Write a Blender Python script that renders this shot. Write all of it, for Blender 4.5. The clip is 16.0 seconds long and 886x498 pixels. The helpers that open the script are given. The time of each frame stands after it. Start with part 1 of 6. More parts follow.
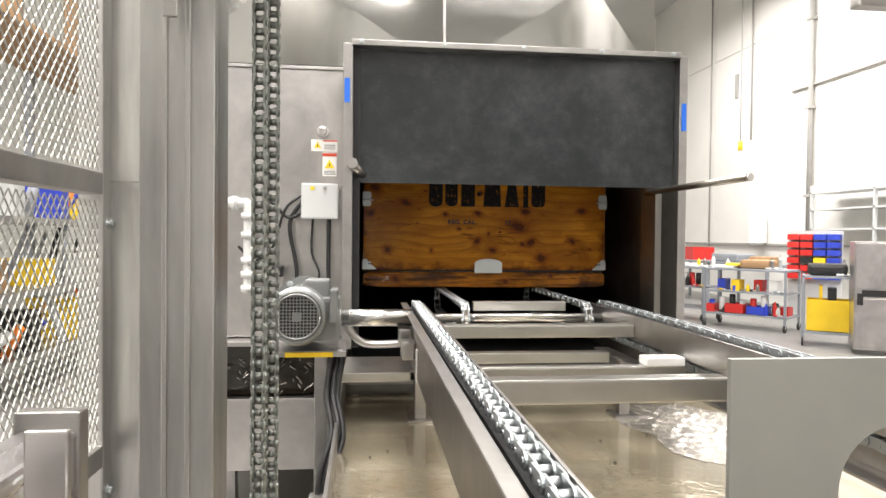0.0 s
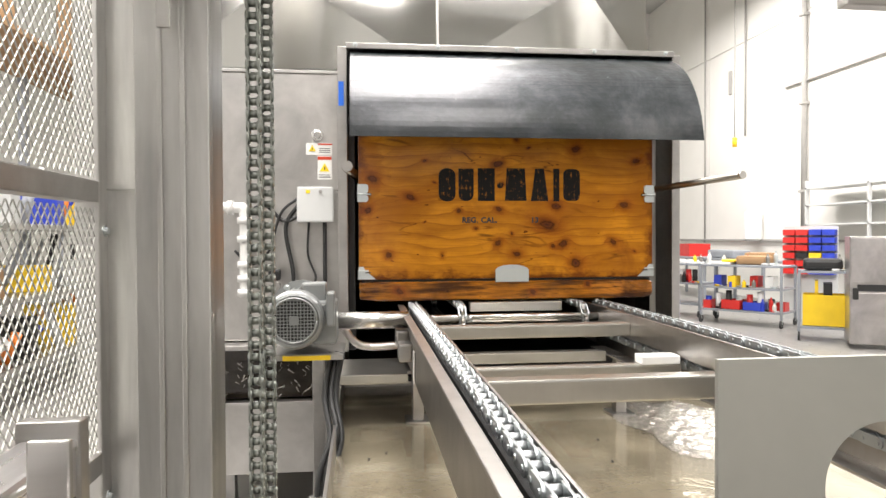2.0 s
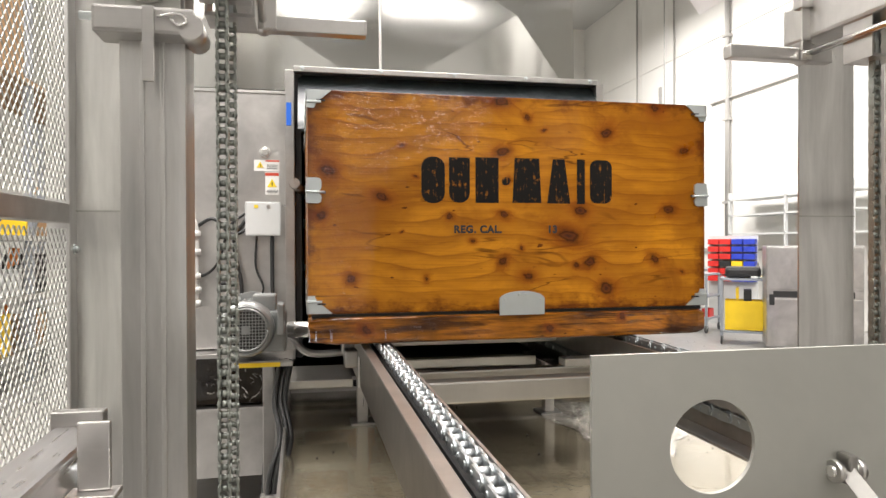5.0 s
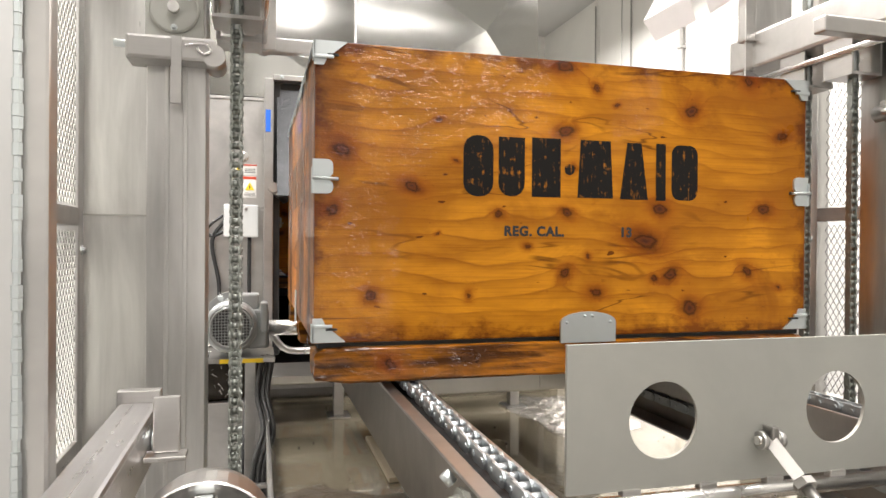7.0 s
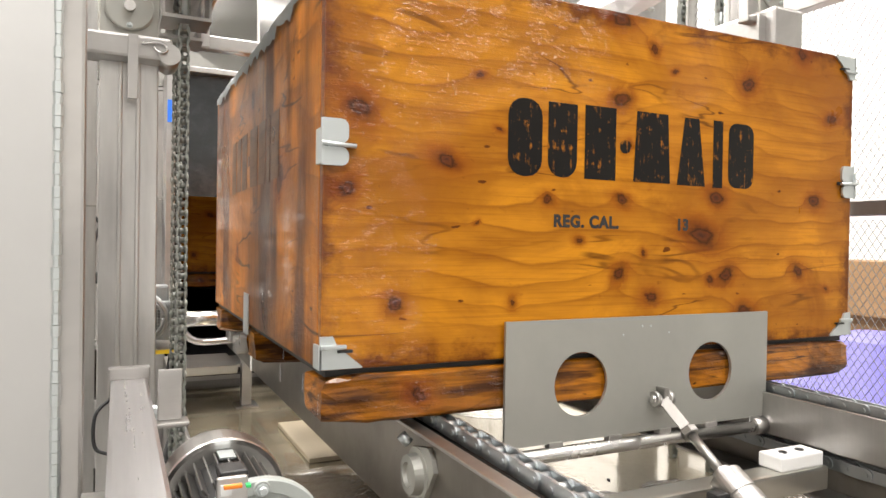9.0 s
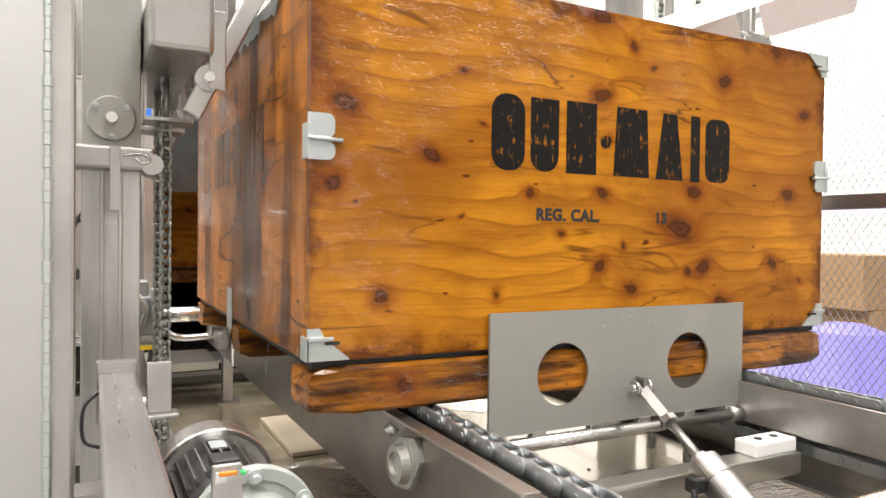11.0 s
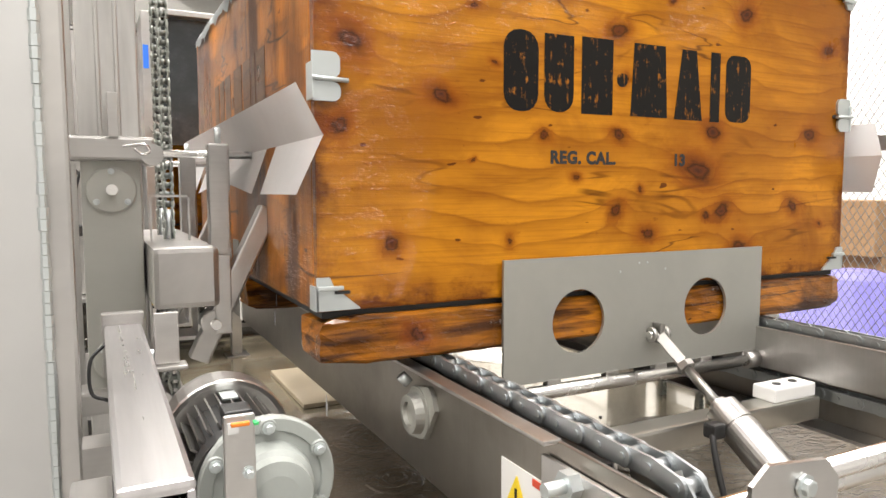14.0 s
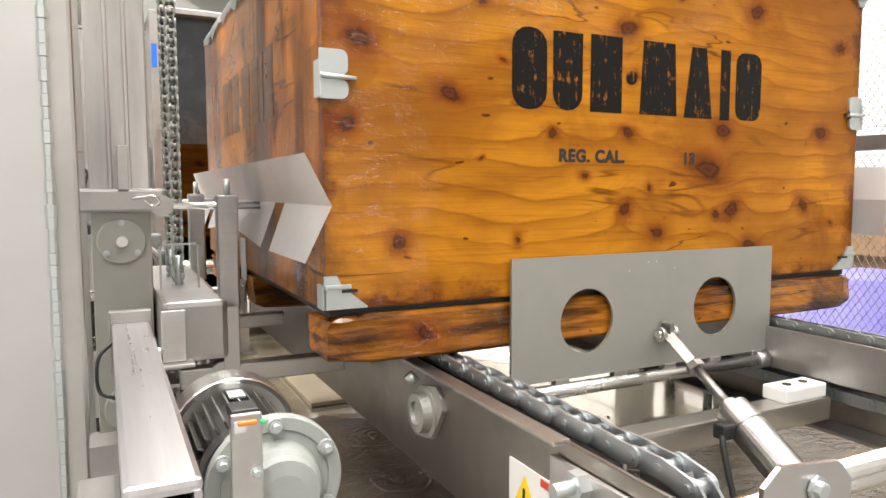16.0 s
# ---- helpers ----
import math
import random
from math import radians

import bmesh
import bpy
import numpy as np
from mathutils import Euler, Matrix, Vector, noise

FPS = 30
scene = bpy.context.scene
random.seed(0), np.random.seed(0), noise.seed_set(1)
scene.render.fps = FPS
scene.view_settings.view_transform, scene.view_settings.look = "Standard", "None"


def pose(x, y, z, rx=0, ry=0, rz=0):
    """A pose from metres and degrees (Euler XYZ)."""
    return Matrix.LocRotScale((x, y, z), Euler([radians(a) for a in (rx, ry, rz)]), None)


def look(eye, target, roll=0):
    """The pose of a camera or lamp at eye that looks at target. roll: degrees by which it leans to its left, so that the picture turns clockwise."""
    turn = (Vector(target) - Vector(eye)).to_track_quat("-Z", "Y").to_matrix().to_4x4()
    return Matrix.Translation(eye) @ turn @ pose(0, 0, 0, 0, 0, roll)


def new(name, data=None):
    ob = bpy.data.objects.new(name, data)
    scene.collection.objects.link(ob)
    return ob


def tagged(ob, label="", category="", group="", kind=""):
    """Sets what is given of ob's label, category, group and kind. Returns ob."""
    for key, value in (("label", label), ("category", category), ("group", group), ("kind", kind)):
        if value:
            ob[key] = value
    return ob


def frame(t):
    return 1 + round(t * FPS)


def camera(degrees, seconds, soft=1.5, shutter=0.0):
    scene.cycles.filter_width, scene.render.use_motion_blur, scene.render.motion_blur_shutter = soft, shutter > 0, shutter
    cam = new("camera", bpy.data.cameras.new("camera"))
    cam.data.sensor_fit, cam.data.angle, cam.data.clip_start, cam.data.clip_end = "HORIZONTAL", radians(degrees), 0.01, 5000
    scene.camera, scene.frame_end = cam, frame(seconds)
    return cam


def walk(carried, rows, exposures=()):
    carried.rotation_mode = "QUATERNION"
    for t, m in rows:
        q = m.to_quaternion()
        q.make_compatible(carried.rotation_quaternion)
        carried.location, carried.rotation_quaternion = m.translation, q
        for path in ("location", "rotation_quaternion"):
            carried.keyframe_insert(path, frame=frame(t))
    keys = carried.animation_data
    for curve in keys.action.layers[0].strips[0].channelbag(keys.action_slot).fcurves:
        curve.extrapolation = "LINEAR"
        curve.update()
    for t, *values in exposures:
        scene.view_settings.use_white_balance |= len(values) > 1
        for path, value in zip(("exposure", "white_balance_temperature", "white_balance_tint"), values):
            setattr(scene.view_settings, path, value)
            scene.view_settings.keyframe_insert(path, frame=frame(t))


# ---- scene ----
CH = 1.12  # height of the chains' top over the floor
cam = camera(65.77, 16.0)
# seconds, place, turn to the right, tilt up, roll
PATH = [
    (0, -0.602, -1.999, 1.371, 6.51, -1.04, 0.56),
    (0.5, -0.598, -1.996, 1.377, 6.74, -1.33, 0.45),
    (1, -0.597, -1.998, 1.377, 6.84, -1.15, -0.20),
    (1.5, -0.597, -2.000, 1.375, 6.75, -0.97, -0.34),
    (2, -0.599, -2.011, 1.377, 6.77, -1.03, -0.26),
    (2.5, -0.599, -2.023, 1.377, 7.41, -0.88, -0.66),
    (3, -0.601, -2.033, 1.378, 8.32, -0.82, -0.73),
    (3.5, -0.610, -2.047, 1.376, 9.61, -0.85, -0.73),
    (4, -0.613, -2.083, 1.384, 10.19, -0.70, -0.84),
    (6.5, -0.690, -2.344, 1.411, 13.94, -0.16, 0.63),
    (7, -0.721, -2.350, 1.411, 15.12, -0.31, 0.42),
    (7.5, -0.748, -2.374, 1.409, 19.05, -0.39, 0.73),
    (8, -0.800, -2.398, 1.404, 21.48, -0.14, 0.79),
    (8.5, -0.849, -2.429, 1.396, 23.92, -0.89, 0.63),
    (9, -0.887, -2.449, 1.404, 25.42, -0.62, 0.91),
    (11.5, -0.904, -2.460, 1.397, 27.32, -1.25, 0.76),
    (12, -0.902, -2.448, 1.393, 27.10, -2.12, 0.88),
    (12.5, -0.899, -2.435, 1.389, 26.98, -3.00, 0.68),
    (13, -0.898, -2.430, 1.388, 26.84, -3.64, 0.30),
    (13.5, -0.897, -2.424, 1.385, 26.82, -4.32, 0.17),
    (14, -0.897, -2.422, 1.385, 26.81, -4.80, -0.11),
    (14.5, -0.896, -2.419, 1.384, 26.69, -4.45, -0.11),
    (15, -0.897, -2.421, 1.385, 26.40, -4.63, -0.13),
    (15.5, -0.896, -2.418, 1.384, 26.44, -4.74, -0.08),
    (16, -0.896, -2.417, 1.384, 26.23, -4.88, -0.06),
]


def view(x, y, z, turn, tilt, roll):
    a, b = radians(turn), radians(tilt)
    return look((x, y, z), (x + math.sin(a) * math.cos(b), y + math.cos(a) * math.cos(b), z + math.sin(b)), roll)


EXPOSURE = ((0, -0.13), (2.0, -0.12), (3.0, -0.24), (4.0, -0.32), (6.5, 0.02), (8.0, 0.07), (16.0, 0.09))
walk(cam, [(r[0], view(*r[1:])) for r in PATH], EXPOSURE)

# ---- light ----
world = bpy.data.worlds.new("world")
scene.world = world
world.use_nodes = True
world.node_tree.nodes["Background"].inputs[0].default_value = (0.95, 0.97, 1.0, 1)
world.node_tree.nodes["Background"].inputs[1].default_value = 0.05


def hall_light(x, y, watts, long=3.8, wide=1.5, z=6.6):
    data = bpy.data.lights.new("hall_light", "AREA")
    data.shape, data.size, data.size_y, data.energy = "RECTANGLE", wide, long, watts
    data.color = (1.0, 0.955, 0.925)
    ob = new("hall_light", data)
    ob.matrix_world = pose(x, y, z)


for lx, ly in ((-3.2, -5.0), (0.6, -5.0), (-3.2, -0.2), (0.0, 0.1), (-3.2, 3.0), (0.6, 3.0)):
    hall_light(lx, ly, (330 if ly == -0.2 else 460) if lx < 0 else 240 if ly < -4 else 470 if ly < 1 else 110)
for lx, ly in ((5.2, 2.0), (5.2, 6.5), (5.2, 11.0), (5.2, -3.0)):
    hall_light(lx, ly, 560 if ly > 3 else 350 if ly > 0 else 160)
# unseen extra lamp, added to brighten the west wall behind the guard
hall_light(-6.4, 4.5, 420)

# ---- materials ----


class Nodes:
    """A small builder for node materials."""

    def __init__(self, name):
        self.mat = bpy.data.materials.new(name)
        self.mat.use_nodes = True
        self.tree = self.mat.node_tree
        self.bsdf = self.tree.nodes["Principled BSDF"]
        self.co = self.add("ShaderNodeTexCoord").outputs["Object"]

    def add(self, kind):
        return self.tree.nodes.new(kind)

    def link(self, a, b):
        self.tree.links.new(a, b)

    def scaled(self, s):
        m = self.add("ShaderNodeMapping")
        m.inputs["Scale"].default_value = s if isinstance(s, tuple) else (s, s, s)
        self.link(self.co, m.inputs["Vector"])
        return m.outputs[0]

    def noise(self, scale, detail=4.0, rough=0.55, warp=0.0):
        n = self.add("ShaderNodeTexNoise")
        n.inputs["Scale"].default_value = 1.0
        n.inputs["Detail"].default_value = detail
        n.inputs["Roughness"].default_value = rough
        n.inputs["Distortion"].default_value = warp
        self.link(self.scaled(scale), n.inputs["Vector"])
        return n.outputs["Fac"]

    def ramp(self, fac, *stops):
        r = self.add("ShaderNodeValToRGB")
        e = r.color_ramp.elements
        while len(e) < len(stops):
            e.new(0.5)
        for k, (p, c) in zip(e, stops):
            k.position = p
            k.color = (*c, 1) if isinstance(c, tuple) else (c, c, c, 1)
        self.link(fac, r.inputs[0])
        return r.outputs[0]

    def mix(self, fac, a, b, how="MIX"):
        m = self.add("ShaderNodeMix")
        m.data_type, m.blend_type = "RGBA", how
        for i, v in ((0, fac), (6, a), (7, b)):
            if isinstance(v, (int, float)):
                m.inputs[i].default_value = v if i == 0 else (v, v, v, 1)
            elif isinstance(v, tuple):
                m.inputs[i].default_value = (*v, 1)
            else:
                self.link(v, m.inputs[i])
        return m.outputs[2]

    def math(self, op, a, b=0.0, c=None):
        m = self.add("ShaderNodeMath")
        m.operation = op
        for i, v in enumerate((a, b, c)):
            if v is None:
                continue
            if isinstance(v, (int, float)):
                m.inputs[i].default_value = v
            else:
                self.link(v, m.inputs[i])
        return m.outputs[0]

    def bump(self, height, strength=0.2, distance=0.002):
        b = self.add("ShaderNodeBump")
        b.inputs["Strength"].default_value = strength
        b.inputs["Distance"].default_value = distance
        self.link(height, b.inputs["Height"])
        self.link(b.outputs[0], self.bsdf.inputs["Normal"])

    def put(self, key, v):
        if isinstance(v, (int, float)):
            self.bsdf.inputs[key].default_value = v
        elif isinstance(v, tuple):
            self.bsdf.inputs[key].default_value = (*v, 1)
        else:
            self.link(v, self.bsdf.inputs[key])


def steel(name, base=(0.60, 0.585, 0.565), rough=0.24, grain=(4, 4, 260), stain=0.42, wet=0.0, wave=0.0, patch=3.1):
    """Brushed stainless steel with grain, dull patches and water marks."""
    n = Nodes(name)
    g = n.noise(grain, 3.0)
    blot = n.noise(patch, 5.0, 0.6, 0.4)
    fine = n.noise(38.0, 3.0)
    n.put("Metallic", 1.0)
    dark = tuple(c * (1 - stain) for c in base)
    c = n.mix(n.ramp(blot, (0.35, 0.0), (0.7, 1.0)), base, dark)
    c = n.mix(n.math("MULTIPLY", g, 0.22), c, tuple(min(1, v * 1.25) for v in base))
    n.put("Base Color", c)
    r = n.math("MULTIPLY_ADD", blot, 0.22, rough - 0.10)
    r = n.math("MULTIPLY_ADD", g, 0.10, r)
    n.put("Roughness", n.math("MULTIPLY_ADD", fine, 0.05, r))
    if wave:
        n.bump(n.noise((3.0, 3.0, 2.0), 1.0, 0.4, 0.8), wave, 0.03)
    else:
        n.bump(n.math("MULTIPLY_ADD", fine, 0.4, g), 0.06 + wet, 0.0008)
    return n.mat


def hood_sheet():
    """Mill-finish sheet: smooth, slightly dished, with long soft wipe marks."""
    n = Nodes("mill_steel")
    big, wipe = n.noise(1.3, 3.0, 0.5, 0.6), n.noise((1.2, 1.2, 7.0), 3.0, 0.5, 1.4)
    n.put("Metallic", 1.0)
    n.put("Base Color", n.mix(big, (0.50, 0.50, 0.475), (0.62, 0.615, 0.59)))
    n.put("Roughness", n.math("MULTIPLY_ADD", wipe, 0.14, 0.05))
    n.bump(n.noise((0.9, 0.9, 1.6), 0.0, 0.4, 0.6), 0.40, 0.05)
    return n.mat


def coat(name, base, rough=0.5, vary=0.18, grain=60.0, metal=0.0, big=4.0, depth=0.0006):
    """Paint, plastic, rubber and the like: two scales of colour change and a fine relief."""
    n = Nodes(name)
    a, b = n.noise(big, 4.0), n.noise(grain, 3.0)
    lo = tuple(c * (1 - vary) for c in base)
    hi = tuple(min(1, c * (1 + vary)) for c in base)
    c = n.mix(n.ramp(a, (0.3, 0.0), (0.7, 1.0)), lo, hi)
    n.put("Base Color", n.mix(n.math("MULTIPLY", b, 0.35), c, lo))
    n.put("Metallic", metal)
    n.put("Roughness", n.math("MULTIPLY_ADD", a, 0.2, rough - 0.1))
    n.bump(b, 0.25, depth)
    return n.mat


STEEL = steel("brushed_steel")
STEEL_X = steel("brushed_steel_along", rough=0.27, grain=(4, 260, 4))
BRIGHT = steel("bright_tube_steel", base=(0.70, 0.685, 0.69), rough=0.22, grain=(90, 0.8, 90), stain=0.25, patch=(26.0, 1.2, 26.0))
STEEL_V = steel("drawn_steel", base=(0.70, 0.69, 0.67), grain=(150, 150, 2), stain=0.42, rough=0.24, patch=(11.0, 11.0, 1.6))
STEEL_H = steel("rolled_steel", base=(0.60, 0.59, 0.55), rough=0.26, grain=(240, 4, 4), stain=0.2)
HOOD = hood_sheet()
WET = steel("wet_steel", base=(0.34, 0.315, 0.28), rough=0.24, grain=(5, 120, 5), stain=0.4, wet=0.15)
GREYSTEEL = steel("grey_steel", base=(0.36, 0.35, 0.33), rough=0.30, grain=(60, 60, 60), stain=0.3)
DULL = steel("bead_blasted_steel", base=(0.47, 0.47, 0.435), rough=0.52, grain=(30, 30, 30), stain=0.12)
ZINC = steel("galvanised_steel", base=(0.62, 0.66, 0.66), rough=0.40, grain=(40, 40, 40), stain=0.15)
PALE = steel("satin_steel", base=(0.80, 0.79, 0.785), rough=0.46, grain=(30, 30, 30), stain=0.06)
SATIN = steel("satin_sheet", base=(0.60, 0.60, 0.59), rough=0.44, grain=(30, 30, 30), stain=0.12, patch=1.2)
CHAIN = steel("oiled_chain_steel", base=(0.38, 0.40, 0.37), rough=0.34, grain=(60, 60, 60), stain=0.4)
CHROME = steel("polished_rod", base=(0.75, 0.74, 0.72), rough=0.16, grain=(4, 4, 4), stain=0.1)
DRIVE = steel("zinc_chain", base=(0.46, 0.485, 0.495), rough=0.36, grain=(50, 50, 50), stain=0.3)
ALU = coat("cast_aluminium_paint", (0.30, 0.31, 0.305), 0.36, 0.18, 90.0, 0.5)
# wet tank wall, darkened in colour for the shade inside the opening
TANK_SHADE = coat("wet_shaded_tank_wall", (0.030, 0.024, 0.018), 0.12, 0.4, 40.0, 0.0, 8.0, 0.006)
MACHINE = coat("grey_machine_paint", (0.31, 0.33, 0.31), 0.34, 0.10, 120.0)
# near-black plastic; also stands in for shade in the tunnel and recesses
DARK = coat("dark_plastic_and_shade", (0.018, 0.018, 0.018), 0.45)
CABLE = coat("black_cable", (0.02, 0.02, 0.02), 0.4)
GREYBOX = coat("light_grey_plastic", (0.62, 0.63, 0.62), 0.4, 0.06)
WHITE = coat("white_plastic", (0.82, 0.82, 0.80), 0.35, 0.04)
PVC = coat("white_pvc", (0.72, 0.72, 0.70), 0.3, 0.06)
YELLOW = coat("yellow_plastic", (0.85, 0.58, 0.02), 0.4, 0.08)
RED = coat("red_plastic", (0.62, 0.03, 0.025), 0.38, 0.1)
BLUE = coat("blue_plastic", (0.03, 0.06, 0.50), 0.38, 0.1)
TAPE = coat("blue_tape", (0.02, 0.16, 0.75), 0.5, 0.05)
PURPLE = coat("violet_plastic", (0.12, 0.105, 0.38), 0.45, 0.12)
ORANGE = coat("orange_plastic", (0.80, 0.22, 0.02), 0.4, 0.1)
CARD = coat("brown_cardboard", (0.36, 0.22, 0.11), 0.8, 0.12)
STICK_W = coat("white_sticker", (0.80, 0.79, 0.76), 0.4, 0.03)
STICK_R = coat("red_sticker_band", (0.62, 0.07, 0.03), 0.4, 0.05)
STICK_Y = coat("yellow_sticker_sign", (0.85, 0.62, 0.02), 0.4, 0.04)
# black for print and chips, and for shade painted into gaps and slots
INK_SHADE = coat("black_ink_and_gap_shade", (0.02, 0.02, 0.02), 0.6, 0.1)
CARTGREY = coat("grey_cart_paint", (0.28, 0.30, 0.33), 0.45, 0.1)
RUBBER = coat("grey_rubber", (0.05, 0.05, 0.05), 0.7)
GALV_WALL = coat("white_wall_paint", (0.80, 0.79, 0.75), 0.7, 0.05, 30.0, 0.0, 0.7)
GREY_WALL = coat("pale_grey_wall_paint", (0.56, 0.555, 0.54), 0.7, 0.05, 30.0, 0.0, 0.7)
CEIL = coat("pale_ceiling", (0.56, 0.56, 0.54), 0.8, 0.05, 20.0, 0.0, 0.5)
JOINT = coat("grey_joint", (0.38, 0.37, 0.35), 0.8, 0.1)


def wet_pan():
    n = Nodes("wet_pan_steel")
    a, b, c = n.noise(2.2, 5.0, 0.6, 0.5), n.noise((26, 26, 26), 3.0, 0.5, 1.0), n.noise(90.0, 2.0)
    n.put("Metallic", 0.45)
    n.put("Base Color", n.mix(n.ramp(a, (0.35, 0.0), (0.68, 1.0)), (0.40, 0.35, 0.25), (0.24, 0.205, 0.14)))
    n.put("Roughness", n.math("MULTIPLY_ADD", a, 0.28, 0.02))
    n.put("Coat Weight", 0.6)
    n.put("Coat Roughness", 0.04)
    n.bump(n.math("MULTIPLY_ADD", c, 0.15, b), 0.30, 0.004)
    return n.mat


def rubber_curtain():
    n = Nodes("black_rubber_sheet")
    n.co = n.add("ShaderNodeTexCoord").outputs["UV"]
    a, b, c = n.noise(3.0, 5.0, 0.65, 0.6), n.noise(14.0, 5.0, 0.7), n.noise(70.0, 3.0)
    dust = n.ramp(n.math("MULTIPLY_ADD", b, 0.6, n.math("MULTIPLY", a, 0.5)), (0.52, 0.0), (0.80, 1.0))
    specks = n.ramp(n.noise((36, 22, 22), 3.0, 0.8), (0.68, 0.0), (0.76, 1.0))
    base = n.mix(dust, (0.006, 0.010, 0.009), (0.026, 0.033, 0.033))
    n.put("Base Color", n.mix(n.math("MULTIPLY", specks, 0.35), base, (0.22, 0.24, 0.24)))
    n.put("Roughness", n.math("MULTIPLY_ADD", a, 0.30, 0.30))
    n.put("Specular IOR Level", n.ramp(n.math("MULTIPLY_ADD", b, 0.4, n.math("MULTIPLY", a, 0.7)), (0.38, 0.2), (0.72, 0.5)))
    n.put("Specular Tint", (0.90, 0.91, 1.0))
    smear = n.ramp(n.noise((2.2, 5.0, 2.0), 5.0, 0.62, 0.8), (0.28, 0.60), (0.66, 1.0))
    n.put("Coat Weight", smear)
    n.put("Coat IOR", 1.6)
    n.put("Coat Roughness", n.math("MULTIPLY_ADD", b, 0.22, 0.12))
    n.put("Coat Tint", (0.95, 0.95, 1.0))
    n.bump(n.math("MULTIPLY_ADD", c, 0.05, a), 0.5, 0.02)
    return n.mat


def concrete():
    n = Nodes("sealed_concrete")
    a, b, c = n.noise(0.8, 6.0, 0.6), n.noise(9.0, 5.0), n.noise(120.0, 2.0)
    n.put("Base Color", n.mix(n.ramp(a, (0.35, 0.0), (0.65, 1.0)), (0.25, 0.245, 0.23), n.mix(b, (0.16, 0.155, 0.15), (0.30, 0.29, 0.28))))
    n.put("Roughness", n.math("MULTIPLY_ADD", b, 0.3, 0.18))
    n.bump(c, 0.1, 0.001)
    return n.mat


KNOTS = ((-0.554, 0.489, 0.021), (-0.573, 0.363, 0.020), (-0.492, 0.184, 0.014), (-0.404, 0.416, 0.014), (-0.346, 0.562, 0.009),
         (-0.275, 0.181, 0.009), (-0.207, 0.360, 0.010), (-0.049, 0.550, 0.021), (-0.051, 0.698, 0.018), (0.029, 0.654, 0.012),
         (-0.047, 0.231, 0.019), (0.030, 0.185, 0.011), (-0.042, 0.366, 0.013), (0.280, 0.616, 0.026), (0.196, 0.381, 0.018),
         (0.157, 0.303, 0.027), (0.226, 0.226, 0.025), (0.279, 0.146, 0.022), (0.438, 0.234, 0.019), (0.538, 0.567, 0.018),
         (0.486, 0.384, 0.016), (0.439, 0.698, 0.019), (-0.347, 0.316, 0.006), (-0.139, 0.289, 0.006), (-0.307, 0.476, 0.006),
         (-0.031, 0.468, 0.013), (0.182, 0.216, 0.009), (0.530, 0.193, 0.007), (0.080, 0.618, 0.007), (0.010, 0.271, 0.006))


STAINS = ((0.50, 0.66, 0.20, 0.07, 0.75), (0.57, 0.40, 0.10, 0.20, 0.70), (0.24, 0.36, 0.22, 0.13, 0.55), (0.22, 0.22, 0.26, 0.06, 0.45), (-0.45, 0.37, 0.20, 0.07, 0.65),
          (-0.58, 0.52, 0.06, 0.22, 0.70), (-0.05, 0.33, 0.20, 0.05, 0.50), (-0.35, 0.66, 0.24, 0.04, 0.45), (0.45, 0.14, 0.16, 0.05, 0.55), (-0.30, 0.12, 0.30, 0.025, 0.45), (0.10, 0.60, 0.12, 0.05, 0.35))


